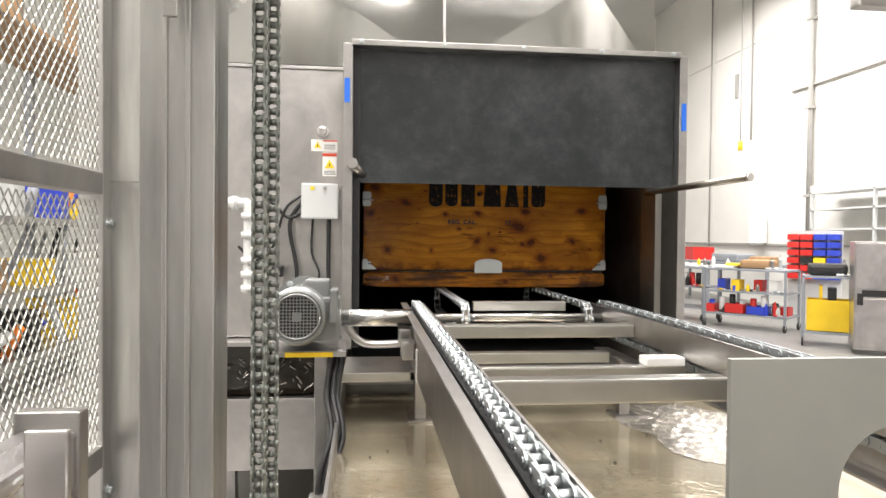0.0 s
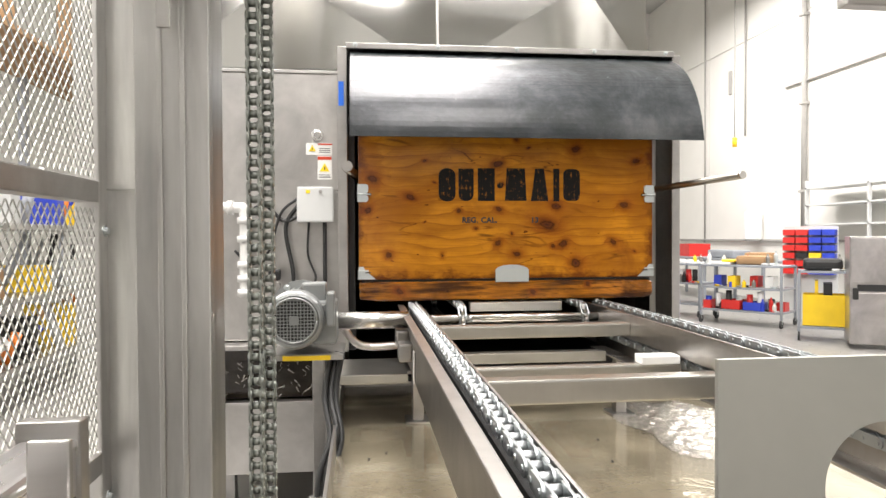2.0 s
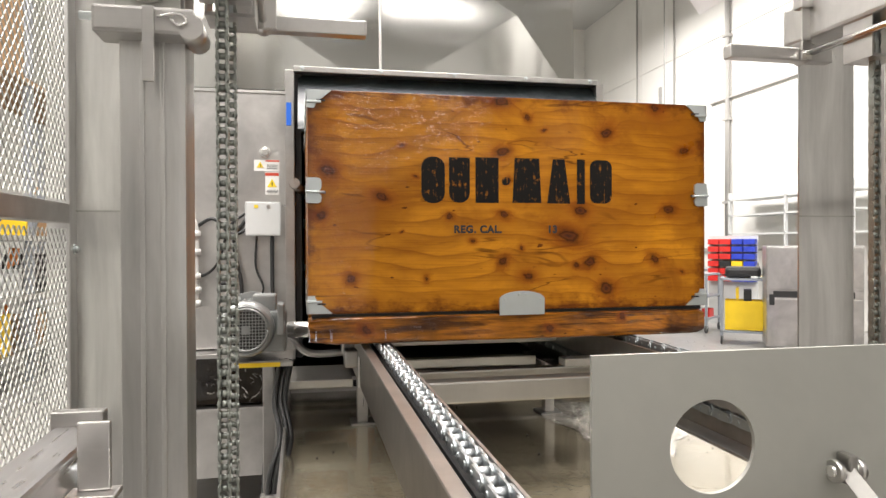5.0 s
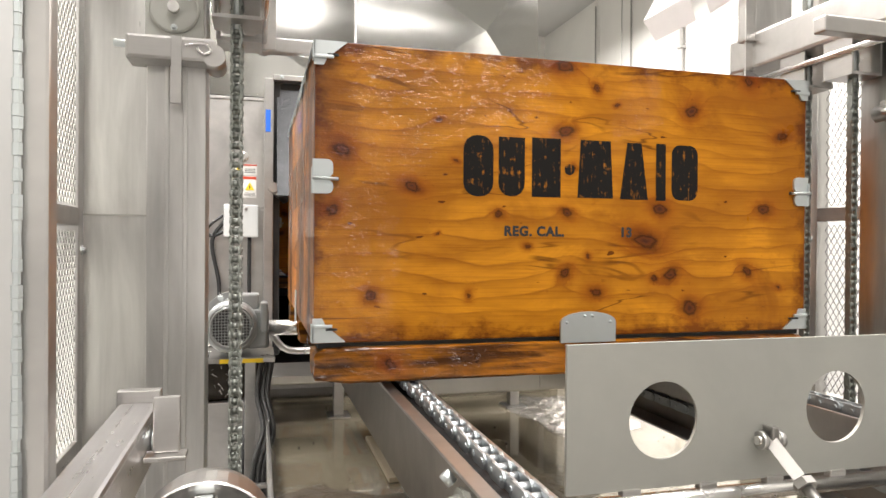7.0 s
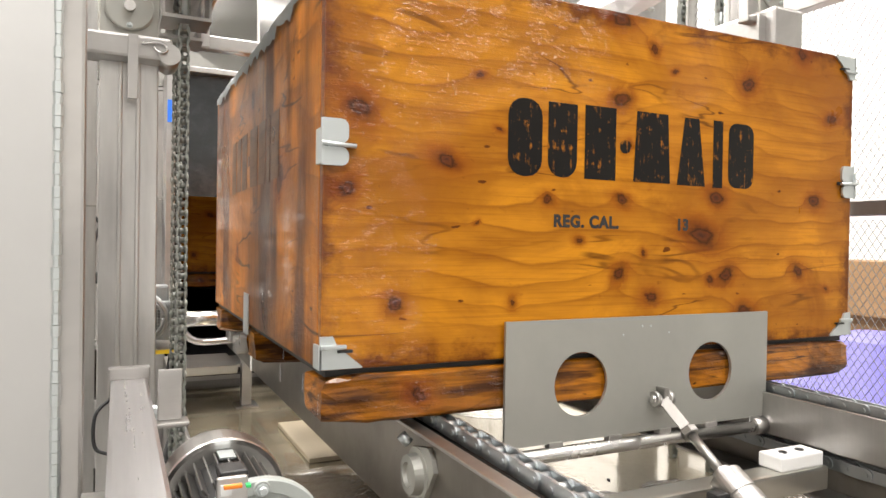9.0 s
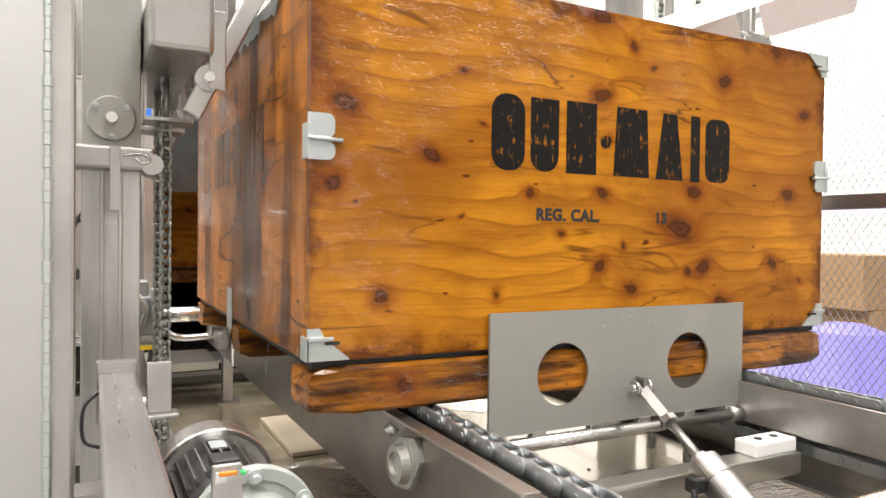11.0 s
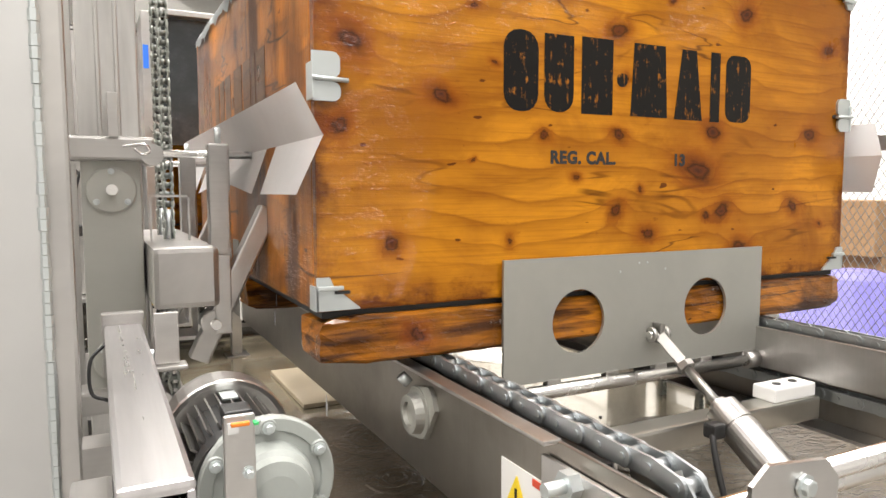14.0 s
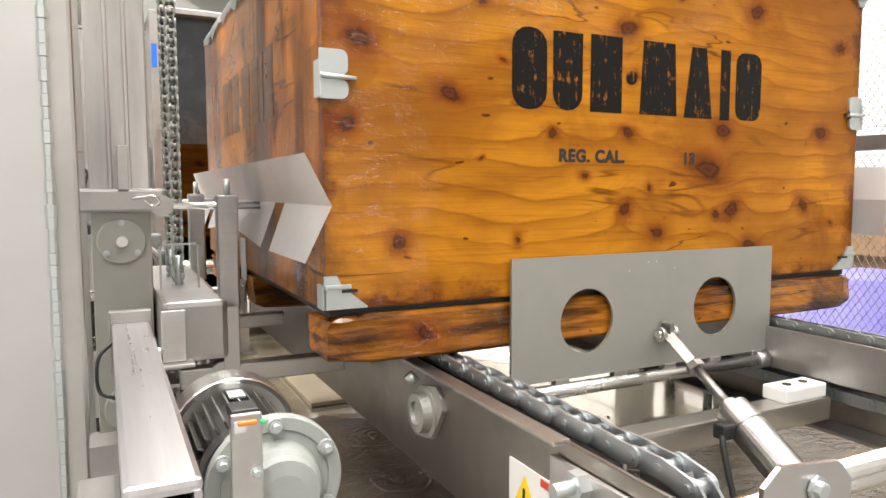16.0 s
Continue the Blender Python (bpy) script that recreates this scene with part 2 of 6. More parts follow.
def wood(name, knots=(), axes=("X", "Z"), light=(0.50, 0.202, 0.010), dark=(0.115, 0.016, 0.002), dirt=0.5, edge=None, rings=21.0, cracks=8.0, wet=0.46, grimy=None, wavy=0.34, soft=1.0, jag=1.0, stains=(), split=1.0):
    """Wet, varnished fir plywood: flowing grain round the knots, cracks, stains and water beads."""
    n = Nodes(name)
    sep = n.add("ShaderNodeSeparateXYZ")
    n.link(n.co, sep.inputs[0])
    u0, v0 = sep.outputs[axes[0]], sep.outputs[axes[1]]
    shake = n.math("SUBTRACT", n.noise(40.0, 4.0, 0.7), 0.5)
    shake2 = n.math("SUBTRACT", n.noise(33.0, 4.0, 0.7), 0.5)
    u, v = n.math("MULTIPLY_ADD", shake, 0.042 * jag, u0), n.math("MULTIPLY_ADD", shake2, 0.034 * jag, v0)
    wear = n.noise((16, 16, 22), 6.0, 0.72)
    swirl, mask = None, None
    for k, (x, z, r) in enumerate(knots):
        dx = n.math("MULTIPLY", n.math("SUBTRACT", u, x), (0.70, 1.0, 0.85, 0.6)[k % 4])
        dz = n.math("SUBTRACT", v, z)
        dz = n.math("MULTIPLY_ADD", dx, (0.35, -0.3, 0.1)[k % 3], dz)
        d2 = n.math("MULTIPLY_ADD", dx, dx, n.math("MULTIPLY", dz, dz))
        s2 = r * r * 2.4
        near = n.math("DIVIDE", s2, n.math("ADD", d2, s2))
        side = n.math("MULTIPLY", n.math("MULTIPLY", near, near), r * (3.0 if k % 2 else -3.0))
        swirl = side if swirl is None else n.math("ADD", swirl, side)
        dist = n.math("DIVIDE", n.math("SQRT", d2), r * (0.78, 0.62, 0.88)[k % 3])
        mask = dist if mask is None else n.math("MINIMUM", mask, dist)
    flow = n.noise((1.5, 1.5, 3.4), 2.0, 0.5)
    lane = n.math("MULTIPLY_ADD", flow, wavy, n.math("MULTIPLY_ADD", shake2, 0.004, v0))
    if swirl is not None:
        lane = n.math("ADD", lane, swirl)
    # flat-cut growth rings: thin dark late wood between wide pale bands
    saw = n.math("FRACT", n.math("MULTIPLY_ADD", n.noise((2.6, 2.6, 9.0), 3.0), 1.6, n.math("MULTIPLY", lane, rings)))
    lateness = n.ramp(saw, (0.0, 0.0), (0.45, 0.06), (0.84, 0.60 * soft), (0.93, soft), (1.0, 0.0))
    streak = {"X": (5, 60, 210), "Y": (60, 5, 210), "Z": (210, 210, 6)}[axes[0] if name != "side_plywood" else "Z"]
    fine = n.noise(streak, 4.0, 0.6)
    long_ = n.noise(tuple(k * 0.22 for k in streak), 3.0, 0.6)
    blot = n.noise(3.2, 5.0, 0.62, 0.7)
    red = tuple(a * 0.35 + b * 0.65 for a, b in zip(light, dark))
    pale = tuple(min(1.0, a * 1.16) for a in light)
    amber = n.noise((2.3, 2.3, 4.4), 5.0, 0.62, 1.2)
    c = n.mix(n.ramp(amber, (0.38, 0.0), (0.66, 1.0)), pale, tuple(a * 0.46 + b * 0.54 for a, b in zip(light, dark)))
    bold = n.ramp(n.noise((1.3, 1.3, 3.0), 2.0), (0.36, 0.35), (0.60, 0.95))
    c = n.mix(n.math("MULTIPLY", lateness, bold), c, red)
    c = n.mix(n.ramp(fine, (0.48, 0.0), (0.80, 0.46)), c, dark)
    c = n.mix(n.math("MULTIPLY", n.ramp(long_, (0.60, 0.0), (0.74, 1.0)), dirt * 0.6), c, red)
    c = n.mix(n.math("MULTIPLY", n.ramp(blot, (0.60, 0.0), (0.76, 1.0)), dirt), c, tuple(k * 0.8 for k in dark))
    c = n.mix(n.math("MULTIPLY", n.ramp(wear, (0.62, 0.0), (0.70, 1.0)), dirt * 0.45), c, dark)
    # cracks and lifted veneer: thin contour lines, mostly along the grain
    crack = n.math("ABSOLUTE", n.math("SUBTRACT", n.noise((1.4, 1.4, cracks), 3.0, 0.55, 0.6), 0.52))
    where = n.ramp(n.noise(3.7, 2.0), (0.48, 0.0), (0.56, 1.0))
    c = n.mix(n.math("MULTIPLY", n.ramp(crack, (0.0, 0.95 * split), (0.006, 0.75 * split), (0.013, 0.0)), where), c, tuple(k * 0.35 for k in dark))
    # old water stains with feathered, uneven borders
    for sx, sz, rx, rz, deep in stains:
        ex = n.math("DIVIDE", n.math("SUBTRACT", u, sx), rx)
        ez = n.math("DIVIDE", n.math("SUBTRACT", v, sz), rz)
        far = n.math("SQRT", n.math("MULTIPLY_ADD", ex, ex, n.math("MULTIPLY", ez, ez)))
        far = n.math("MULTIPLY_ADD", n.math("SUBTRACT", n.noise((5, 5, 11), 6.0, 0.68), 0.5), 2.4, far)
        c = n.mix(n.ramp(far, (0.25, deep), (0.75, deep * 0.6), (0.85, deep * 0.35), (1.0, 0.0)), c, red)
    nick = n.ramp(n.noise((22, 22, 46), 2.0, 0.5), (0.715, 0.0), (0.745, 1.0))
    c = n.mix(n.math("MULTIPLY", nick, 0.85), c, tuple(k * 0.5 for k in dark))
    scuff = n.ramp(n.noise((30, 30, 60), 5.0, 0.75), (0.62, 0.0), (0.70, 1.0))
    c = n.mix(n.math("MULTIPLY", n.math("MULTIPLY", scuff, n.ramp(blot, (0.48, 0.0), (0.60, 1.0))), 0.7), c, tuple(k * 0.6 for k in dark))
    if grimy is not None:
        # long stains that follow the board
        g = n.noise(grimy, 4.0, 0.6, 0.3)
        c = n.mix(n.ramp(g, (0.46, 0.0), (0.60, 0.88)), c, tuple(k * 0.8 for k in dark))
    if edge is not None:
        # grime soaked in along the panel's rim
        du = n.math("SUBTRACT", edge[0], n.math("ABSOLUTE", u0))
        dv = n.math("MINIMUM", n.math("SUBTRACT", v0, edge[1]), n.math("SUBTRACT", edge[2], v0))
        rim = n.math("MULTIPLY_ADD", n.math("SUBTRACT", n.noise((9, 9, 12), 5.0, 0.7), 0.5), 0.16, n.math("MINIMUM", du, dv))
        c = n.mix(n.ramp(rim, (0.0, 0.85), (0.010, 0.55), (0.032, 0.0)), c, (0.085, 0.016, 0.002))
    if mask is not None:
        m = n.math("MULTIPLY", n.math("MULTIPLY_ADD", n.math("SUBTRACT", wear, 0.5), 0.8, mask), 0.3)
        m = n.math("MULTIPLY_ADD", n.math("SUBTRACT", long_, 0.5), 0.40, m)
        ring = n.ramp(m, (0.0, (0.060, 0.018, 0.008)), (0.12, (0.105, 0.026, 0.006)), (0.19, (0.028, 0.006, 0.002)), (0.28, (0.11, 0.020, 0.002)), (0.46, (0.18, 0.034, 0.002)), (1.0, (0.33, 0.09, 0.005)))
        c = n.mix(n.ramp(m, (0.0, 1.0), (0.20, 0.92), (0.30, 0.70), (0.46, 0.55), (0.62, 0.30), (1.0, 0.0)), c, ring)
    n.put("Base Color", c)
    n.put("Roughness", n.math("MULTIPLY_ADD", blot, 0.40, 0.14))
    n.put("Specular IOR Level", 0.14)
    film = n.noise((2.0, 2.0, 1.1), 4.0, 0.6)
    if edge is not None:
        film = n.math("MULTIPLY_ADD", u0, -0.34, n.math("MULTIPLY_ADD", n.math("SUBTRACT", v0, 0.4), 0.25, film))
    n.put("Coat Weight", n.ramp(film, (wet, 0.0), (wet + 0.14, 0.55)))
    n.put("Coat Roughness", 0.05)
    beads = n.add("ShaderNodeBump")
    beads.inputs["Strength"].default_value, beads.inputs["Distance"].default_value = 1.0, 0.012
    drops = n.math("MULTIPLY_ADD", n.noise((48, 60, 150), 3.0, 0.6), 0.7, n.noise((20, 20, 34), 3.0, 0.6))
    n.link(n.ramp(drops, (0.86, 0.0), (0.97, 1.0)), beads.inputs["Height"])
    n.link(beads.outputs[0], n.bsdf.inputs["Coat Normal"])
    n.bump(n.math("MULTIPLY_ADD", wear, 0.8, n.math("MULTIPLY", fine, 0.6)), 0.35, 0.0020)
    return n.mat


def ripple():
    n = Nodes("rippling_water")
    b, c = n.noise((26, 40, 26), 4.0, 0.65, 2.6), n.noise(85.0, 2.0, 0.5, 1.0)
    n.put("Metallic", 0.6)
    n.put("Base Color", n.mix(b, (0.36, 0.33, 0.27), (0.60, 0.57, 0.52)))
    n.put("Roughness", 0.06)
    n.put("Coat Weight", 1.0)
    n.put("Coat Roughness", 0.02)
    n.bump(n.math("MULTIPLY_ADD", c, 0.4, b), 0.5, 0.010)
    return n.mat


def dirty_water():
    n = Nodes("dirty_water")
    a, b, c = n.noise(3.0, 4.0, 0.6, 0.6), n.noise((16, 26, 16), 3.0, 0.55, 1.6), n.noise(70.0, 2.0, 0.5, 1.0)
    n.put("Base Color", n.mix(n.ramp(a, (0.35, 0.0), (0.7, 1.0)), (0.10, 0.080, 0.060), (0.20, 0.170, 0.130)))
    n.put("Roughness", 0.05)
    n.put("Specular IOR Level", 0.6)
    n.bump(n.math("MULTIPLY_ADD", c, 0.25, b), 0.7, 0.010)
    return n.mat


PAN, SHEET, FLOOR, RIPPLE, DIRTY_WATER = wet_pan(), rubber_curtain(), concrete(), ripple(), dirty_water()
PLY = wood("front_plywood", KNOTS, dirt=0.75, edge=(0.61, 0.086, 0.712), wet=0.52, wavy=0.15, soft=1.0, rings=24.0, jag=0.55, stains=STAINS, split=0.75)
PLY_SIDE = wood("side_plywood", ((0.3, 0.4, 0.03), (0.8, 0.25, 0.025), (0.6, 0.6, 0.02)), ("Y", "Z"), (0.50, 0.175, 0.012), (0.060, 0.015, 0.004), 0.8, rings=9.0, wet=0.42, grimy=(2.0, 6.0, 0.8))
BEAM = wood("beam_wood", ((-0.45, 0.04, 0.015), (0.33, 0.06, 0.014), (0.1, 0.03, 0.01)), ("X", "Z"), (0.42, 0.150, 0.008), (0.034, 0.008, 0.002), 0.9, rings=75.0, cracks=30.0, wet=0.38, grimy=(3.0, 14.0, 34.0))


def stencil_ink():
    """Worn black stencil paint: the wood shows through in scratches."""
    n = Nodes("worn_black_stencil_paint")
    w = n.noise((140, 60, 16), 5.0, 0.7)
    w2 = n.noise(45.0, 4.0, 0.7)
    worn = n.ramp(n.math("MULTIPLY_ADD", w2, 0.5, n.math("MULTIPLY", w, 0.5)), (0.555, 0.0), (0.61, 1.0))
    n.put("Base Color", n.mix(worn, (0.009, 0.008, 0.007), (0.30, 0.11, 0.010)))
    n.put("Roughness", 0.5)
    n.put("Specular IOR Level", 0.15)
    return n.mat


STENCIL = stencil_ink()
FADED = wood("faded_stencil_on_wood", (), ("Y", "Z"), (0.16, 0.075, 0.03), (0.03, 0.015, 0.008), 1.0)

# ---- shapes ----


def box(bm, x0, x1, y0, y1, z0, z1, bevel=0.0, m=None):
    v = [bm.verts.new((x, y, z)) for z in (z0, z1) for x, y in ((x0, y0), (x1, y0), (x1, y1), (x0, y1))]
    f = [bm.faces.new([v[i] for i in q]) for q in ((3, 2, 1, 0), (4, 5, 6, 7), (0, 1, 5, 4), (1, 2, 6, 5), (2, 3, 7, 6), (3, 0, 4, 7))]
    if bevel:
        edges = list({e for g in f for e in g.edges})
        made = bmesh.ops.bevel(bm, geom=edges, offset=bevel, segments=2, affect="EDGES", profile=0.6)
        v = list({k for g in made["faces"] for k in g.verts} | {k for k in v if k.is_valid})
    if m is not None:
        bmesh.ops.transform(bm, matrix=m, verts=v)
    return v


def rod(bm, a, b, r, seg=16, r2=None, caps=True):
    """A round bar from a to b."""
    a, b = Vector(a), Vector(b)
    q = (b - a).to_track_quat("Z", "Y")
    rings = []
    for p, rad in ((a, r), (b, r if r2 is None else r2)):
        rings.append([bm.verts.new(p + q @ Vector((rad * math.cos(2 * math.pi * k / seg), rad * math.sin(2 * math.pi * k / seg), 0))) for k in range(seg)])
    for k in range(seg):
        f = bm.faces.new((rings[0][k], rings[0][(k + 1) % seg], rings[1][(k + 1) % seg], rings[1][k]))
        f.smooth = seg > 8
    if caps:
        bm.faces.new(rings[0][::-1])
        bm.faces.new(rings[1])


def turned(bm, a, axis, profile, seg=24):
    """A turned body: (distance along the axis, radius) pairs, closed at both ends."""
    a = Vector(a)
    q = Vector(axis).to_track_quat("Z", "Y")
    rings = [[bm.verts.new(a + q @ Vector((r * math.cos(2 * math.pi * k / seg), r * math.sin(2 * math.pi * k / seg), h))) for k in range(seg)] for h, r in profile]
    for lo, hi in zip(rings, rings[1:]):
        for k in range(seg):
            f = bm.faces.new((lo[k], lo[(k + 1) % seg], hi[(k + 1) % seg], hi[k]))
            f.smooth = False
    bm.faces.new(rings[0][::-1])
    bm.faces.new(rings[-1])


def hose(bm, points, r, seg=8, steps=6):
    """A bent round tube through the points."""
    p = [Vector(v) for v in points]
    p = [p[0] * 2 - p[1]] + p + [p[-1] * 2 - p[-2]]
    path = []
    for i in range(1, len(p) - 2):
        for s in range(steps):
            t = s / steps
            path.append(0.5 * (2 * p[i] + (p[i + 1] - p[i - 1]) * t + (2 * p[i - 1] - 5 * p[i] + 4 * p[i + 1] - p[i + 2]) * t * t + (3 * p[i] - p[i - 1] - 3 * p[i + 1] + p[i + 2]) * t ** 3))
    path.append(p[-2])
    rings = []
    for i, c in enumerate(path):
        d = path[min(i + 1, len(path) - 1)] - path[max(i - 1, 0)]
        q = d.to_track_quat("Z", "Y")
        rings.append([bm.verts.new(c + q @ Vector((r * math.cos(2 * math.pi * k / seg), r * math.sin(2 * math.pi * k / seg), 0))) for k in range(seg)])
    for lo, hi in zip(rings, rings[1:]):
        best = min(range(seg), key=lambda s: sum((lo[k].co - hi[(k + s) % seg].co).length for k in range(0, seg, 2)))
        for k in range(seg):
            f = bm.faces.new((lo[k], lo[(k + 1) % seg], hi[(k + 1 + best) % seg], hi[(k + best) % seg]))
            f.smooth = True
    bm.faces.new(rings[0][::-1])
    bm.faces.new(rings[-1])


def slab(bm, outline, depth, holes=(), seg=40):
    """A plate: an outline in x, z drawn out along y from 0 to depth; holes are (x, z, r)."""
    def wall(loop, flip):
        k = len(loop)
        lo = [bm.verts.new((x, 0, z)) for x, z in loop]
        hi = [bm.verts.new((x, depth, z)) for x, z in loop]
        for i in range(k):
            q = (lo[i], lo[(i + 1) % k], hi[(i + 1) % k], hi[i])
            bm.faces.new(q if flip else q[::-1])
        return lo, hi
    loops = [wall(outline, True)]
    for x, z, r in holes:
        loops.append(wall([(x + r * math.cos(2 * math.pi * i / seg), z + r * math.sin(2 * math.pi * i / seg)) for i in range(seg)], False))
    for side in (0, 1):
        edges = []
        for lp in loops:
            ring = lp[side]
            for i in range(len(ring)):
                edges.append(bm.edges.get((ring[i], ring[(i + 1) % len(ring)])))
        bmesh.ops.triangle_fill(bm, use_beauty=True, edges=edges)
    bmesh.ops.recalc_face_normals(bm, faces=bm.faces)


def part(name, bm, material, parent=None, label="", m=None):
    """Links a bmesh as one mesh object under a thing or a part."""
    data = bpy.data.meshes.new(name)
    bmesh.ops.recalc_face_normals(bm, faces=bm.faces)
    bm.to_mesh(data)
    bm.free()
    data.materials.append(material)
    ob = new(name, data)
    if parent is not None:
        ob.parent = parent
    if m is not None:
        ob.matrix_basis = m
    if label:
        ob["label"] = label
    return ob


def thing(name, label, category, m=None, group="", kind=""):
    ob = new(name)
    ob.empty_display_size = 0.1
    if m is not None:
        ob.matrix_basis = m
    return tagged(ob, label, category, group, kind)


def boxes(*dims, bevel=0.0):
    bm = bmesh.new()
    for d in dims:
        box(bm, *d, bevel=bevel)
    return bm


def rods(*dims, seg=16):
    bm = bmesh.new()
    for a, b, r in dims:
        rod(bm, a, b, r, seg)
    return bm


def bolt(parent, at, axis, r=0.009, material=None):
    bm = bmesh.new()
    turned(bm, at, axis, ((-0.001, r * 1.5), (0.002, r * 1.5), (0.0021, r), (0.008, r), (0.009, r * 0.8)), 8)
    part("bolt", bm, material or ZINC, parent)


def placed(data, name, parent, m):
    ob = new(name, data)
    ob.parent = parent
    ob.matrix_basis = m
    return ob


def plane_plate(name, outline, depth, m, material, parent, holes=(), label=""):
    bm = bmesh.new()
    slab(bm, outline, depth, holes)
    return part(name, bm, material, parent, label, m)


# ---- the hall ----
tagged(part("floor", boxes((-9, 9, -10, 18, -0.2, 0)), FLOOR), "sealed grey concrete hall floor", "floor", kind="structure")
wall_r = tagged(part("wall_east", boxes((8.0, 8.3, -10, 18, 0, 8)), JOINT), "white painted tilt-up wall with thin joints", "wall", kind="structure")
for i, (y0, y1) in enumerate(((-10, -6.0), (-6.0, -1.9), (-1.9, 2.2), (2.2, 6.3), (6.3, 10.3), (10.3, 14.1), (14.1, 18))):
    for z0, z1 in ((0, 5.72), (5.72, 8)):
        part("wall_panel", boxes((7.97, 8.0, y0 + 0.008, y1 - 0.008, z0 + 0.008, z1 - 0.008)), GALV_WALL, wall_r)
tagged(part("wall_north", boxes((-9, 8, 17.7, 18, 0, 8)), GALV_WALL), "white painted hall wall", "wall", kind="structure")
tagged(part("wall_west", boxes((-9.3, -9, -10, 18, 0, 8)), GALV_WALL), "white painted hall wall", "wall", kind="structure")
tagged(part("wall_south", boxes((-9, 8, -10.3, -10, 0, 8)), GREY_WALL), "pale grey painted hall wall", "wall", kind="structure")
tagged(part("ceiling", boxes((-9.3, 8.3, -10.3, 18.3, 8.0, 8.2)), CEIL), "pale grey hall ceiling", "ceiling", kind="structure")

# ---- washing machine ----
washer = thing("bin_washer", "large stainless steel tunnel bin washer with square opening", "washing machine", pose(0, 0, CH))
WY = 1.10  # front face
XL, XR = -1.45, 0.745
part("front_panel", boxes((XL, -0.69, WY, WY + 0.03, -0.20, 0.985), bevel=0.004), STEEL_X, washer)
part("seam_strip", boxes((XL, -0.69, WY - 0.006, WY + 0.02, 0.985, 1.000), bevel=0.002), STEEL_X, washer)
part("side_panel", boxes((XR - 0.02, XR + 0.004, WY + 0.60, 6.5, -0.7, 2.7)), STEEL, washer)
part("side_panel", boxes((XL - 0.02, XL, WY + 0.6, 6.5, -0.7, 2.7)), STEEL, washer)
# near-black: shade at the tunnel's far end, put into the colour
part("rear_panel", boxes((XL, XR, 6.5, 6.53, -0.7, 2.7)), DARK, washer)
for x0 in (XL - 0.02, XR - 0.02):
    bm = bmesh.new()
    slab(bm, ((WY + 0.003, -0.7), (WY + 0.60, -0.7), (WY + 0.60, 2.68), (WY + 0.09, 2.68), (WY + 0.006, 1.0)), 0.02)
    part("side_panel", bm, STEEL, washer, m=pose(x0 + 0.02, 0, 0, 0, 0, 90))
part("roof", boxes((XL, XR, WY + 0.18, 6.5, 2.7, 2.73)), STEEL, washer)


def cross_broken(x0, x1, z0, z1, proud, cx, cz):
    """A sheet panel stiffened by shallow folds that meet at (cx, cz)."""
    bm = bmesh.new()
    c = [bm.verts.new((x, WY + (z - 1.0) * 0.05 - q, z)) for x, z, q in ((x0, z0, 0), (x1, z0, 0), (x1, z1, 0), (x0, z1, 0), (cx, cz, proud))]
    for k in range(4):
        bm.faces.new((c[k], c[(k + 1) % 4], c[4]))
    b = [bm.verts.new((p.co.x, p.co.y + 0.02, p.co.z)) for p in c[:4]]
    for k in range(4):
        bm.faces.new((c[(k + 1) % 4], c[k], b[k], b[(k + 1) % 4]))
    bm.faces.new(b)
    return bm


for x0, x1, cx in ((XL, -0.255, -0.93), (-0.245, XR, 0.43)):
    part("hood_panel", cross_broken(x0, x1, 1.005, 1.84, 0.045, cx, 1.42), HOOD, washer, "cross-folded bright steel hood panel")
    part("hood_panel", cross_broken(x0, x1, 1.85, 2.68, 0.045, cx, 2.26), HOOD, washer)
part("seam_rib", boxes((-0.256, -0.244, -0.010, 0.012, 0.0, 1.75), bevel=0.003), STEEL, washer, m=pose(0, WY, 1.0, -2.9))
# opening frame
part("frame_post", boxes((-0.695, -0.655, 0.86, WY, -0.22, 1.045), bevel=0.003), STEEL, washer)
# inner post in near-black, the opening's shade painted in
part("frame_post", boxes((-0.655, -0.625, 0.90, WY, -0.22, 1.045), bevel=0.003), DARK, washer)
part("frame_post", boxes((0.755, 0.792, 0.86, WY, -0.75, 1.045), bevel=0.003), STEEL, washer)
part("frame_post", boxes((0.685, 0.715, 0.935, WY, -0.22, 1.0), bevel=0.003), GREYSTEEL, washer)
top = part("frame_top", boxes((-0.66, 0.76, 0.85, WY, 1.035, 1.06), bevel=0.003), STEEL, washer)
for bx in (-0.62, -0.277, 0.06, 0.40, 0.72):
    bolt(top, (bx, 0.85, 1.05), (0, -1, 0), 0.007)
part("tape", boxes((-0.690, -0.668, 0.857, 0.86, 0.80, 0.90)), TAPE, washer, "strip of blue tape")
part("tape", boxes((0.765, 0.785, 0.857, 0.86, 0.72, 0.84)), TAPE, washer, "strip of blue tape")
# lintel coloured near-black for the shade over the tunnel mouth
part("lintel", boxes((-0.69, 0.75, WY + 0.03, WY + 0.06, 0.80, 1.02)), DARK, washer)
# dark tunnel behind the opening; its shade is painted as near-black lining
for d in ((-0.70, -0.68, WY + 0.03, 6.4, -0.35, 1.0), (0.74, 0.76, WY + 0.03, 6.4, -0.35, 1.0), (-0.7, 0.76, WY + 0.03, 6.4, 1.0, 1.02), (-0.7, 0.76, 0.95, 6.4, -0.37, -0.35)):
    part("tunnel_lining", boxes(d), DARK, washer)
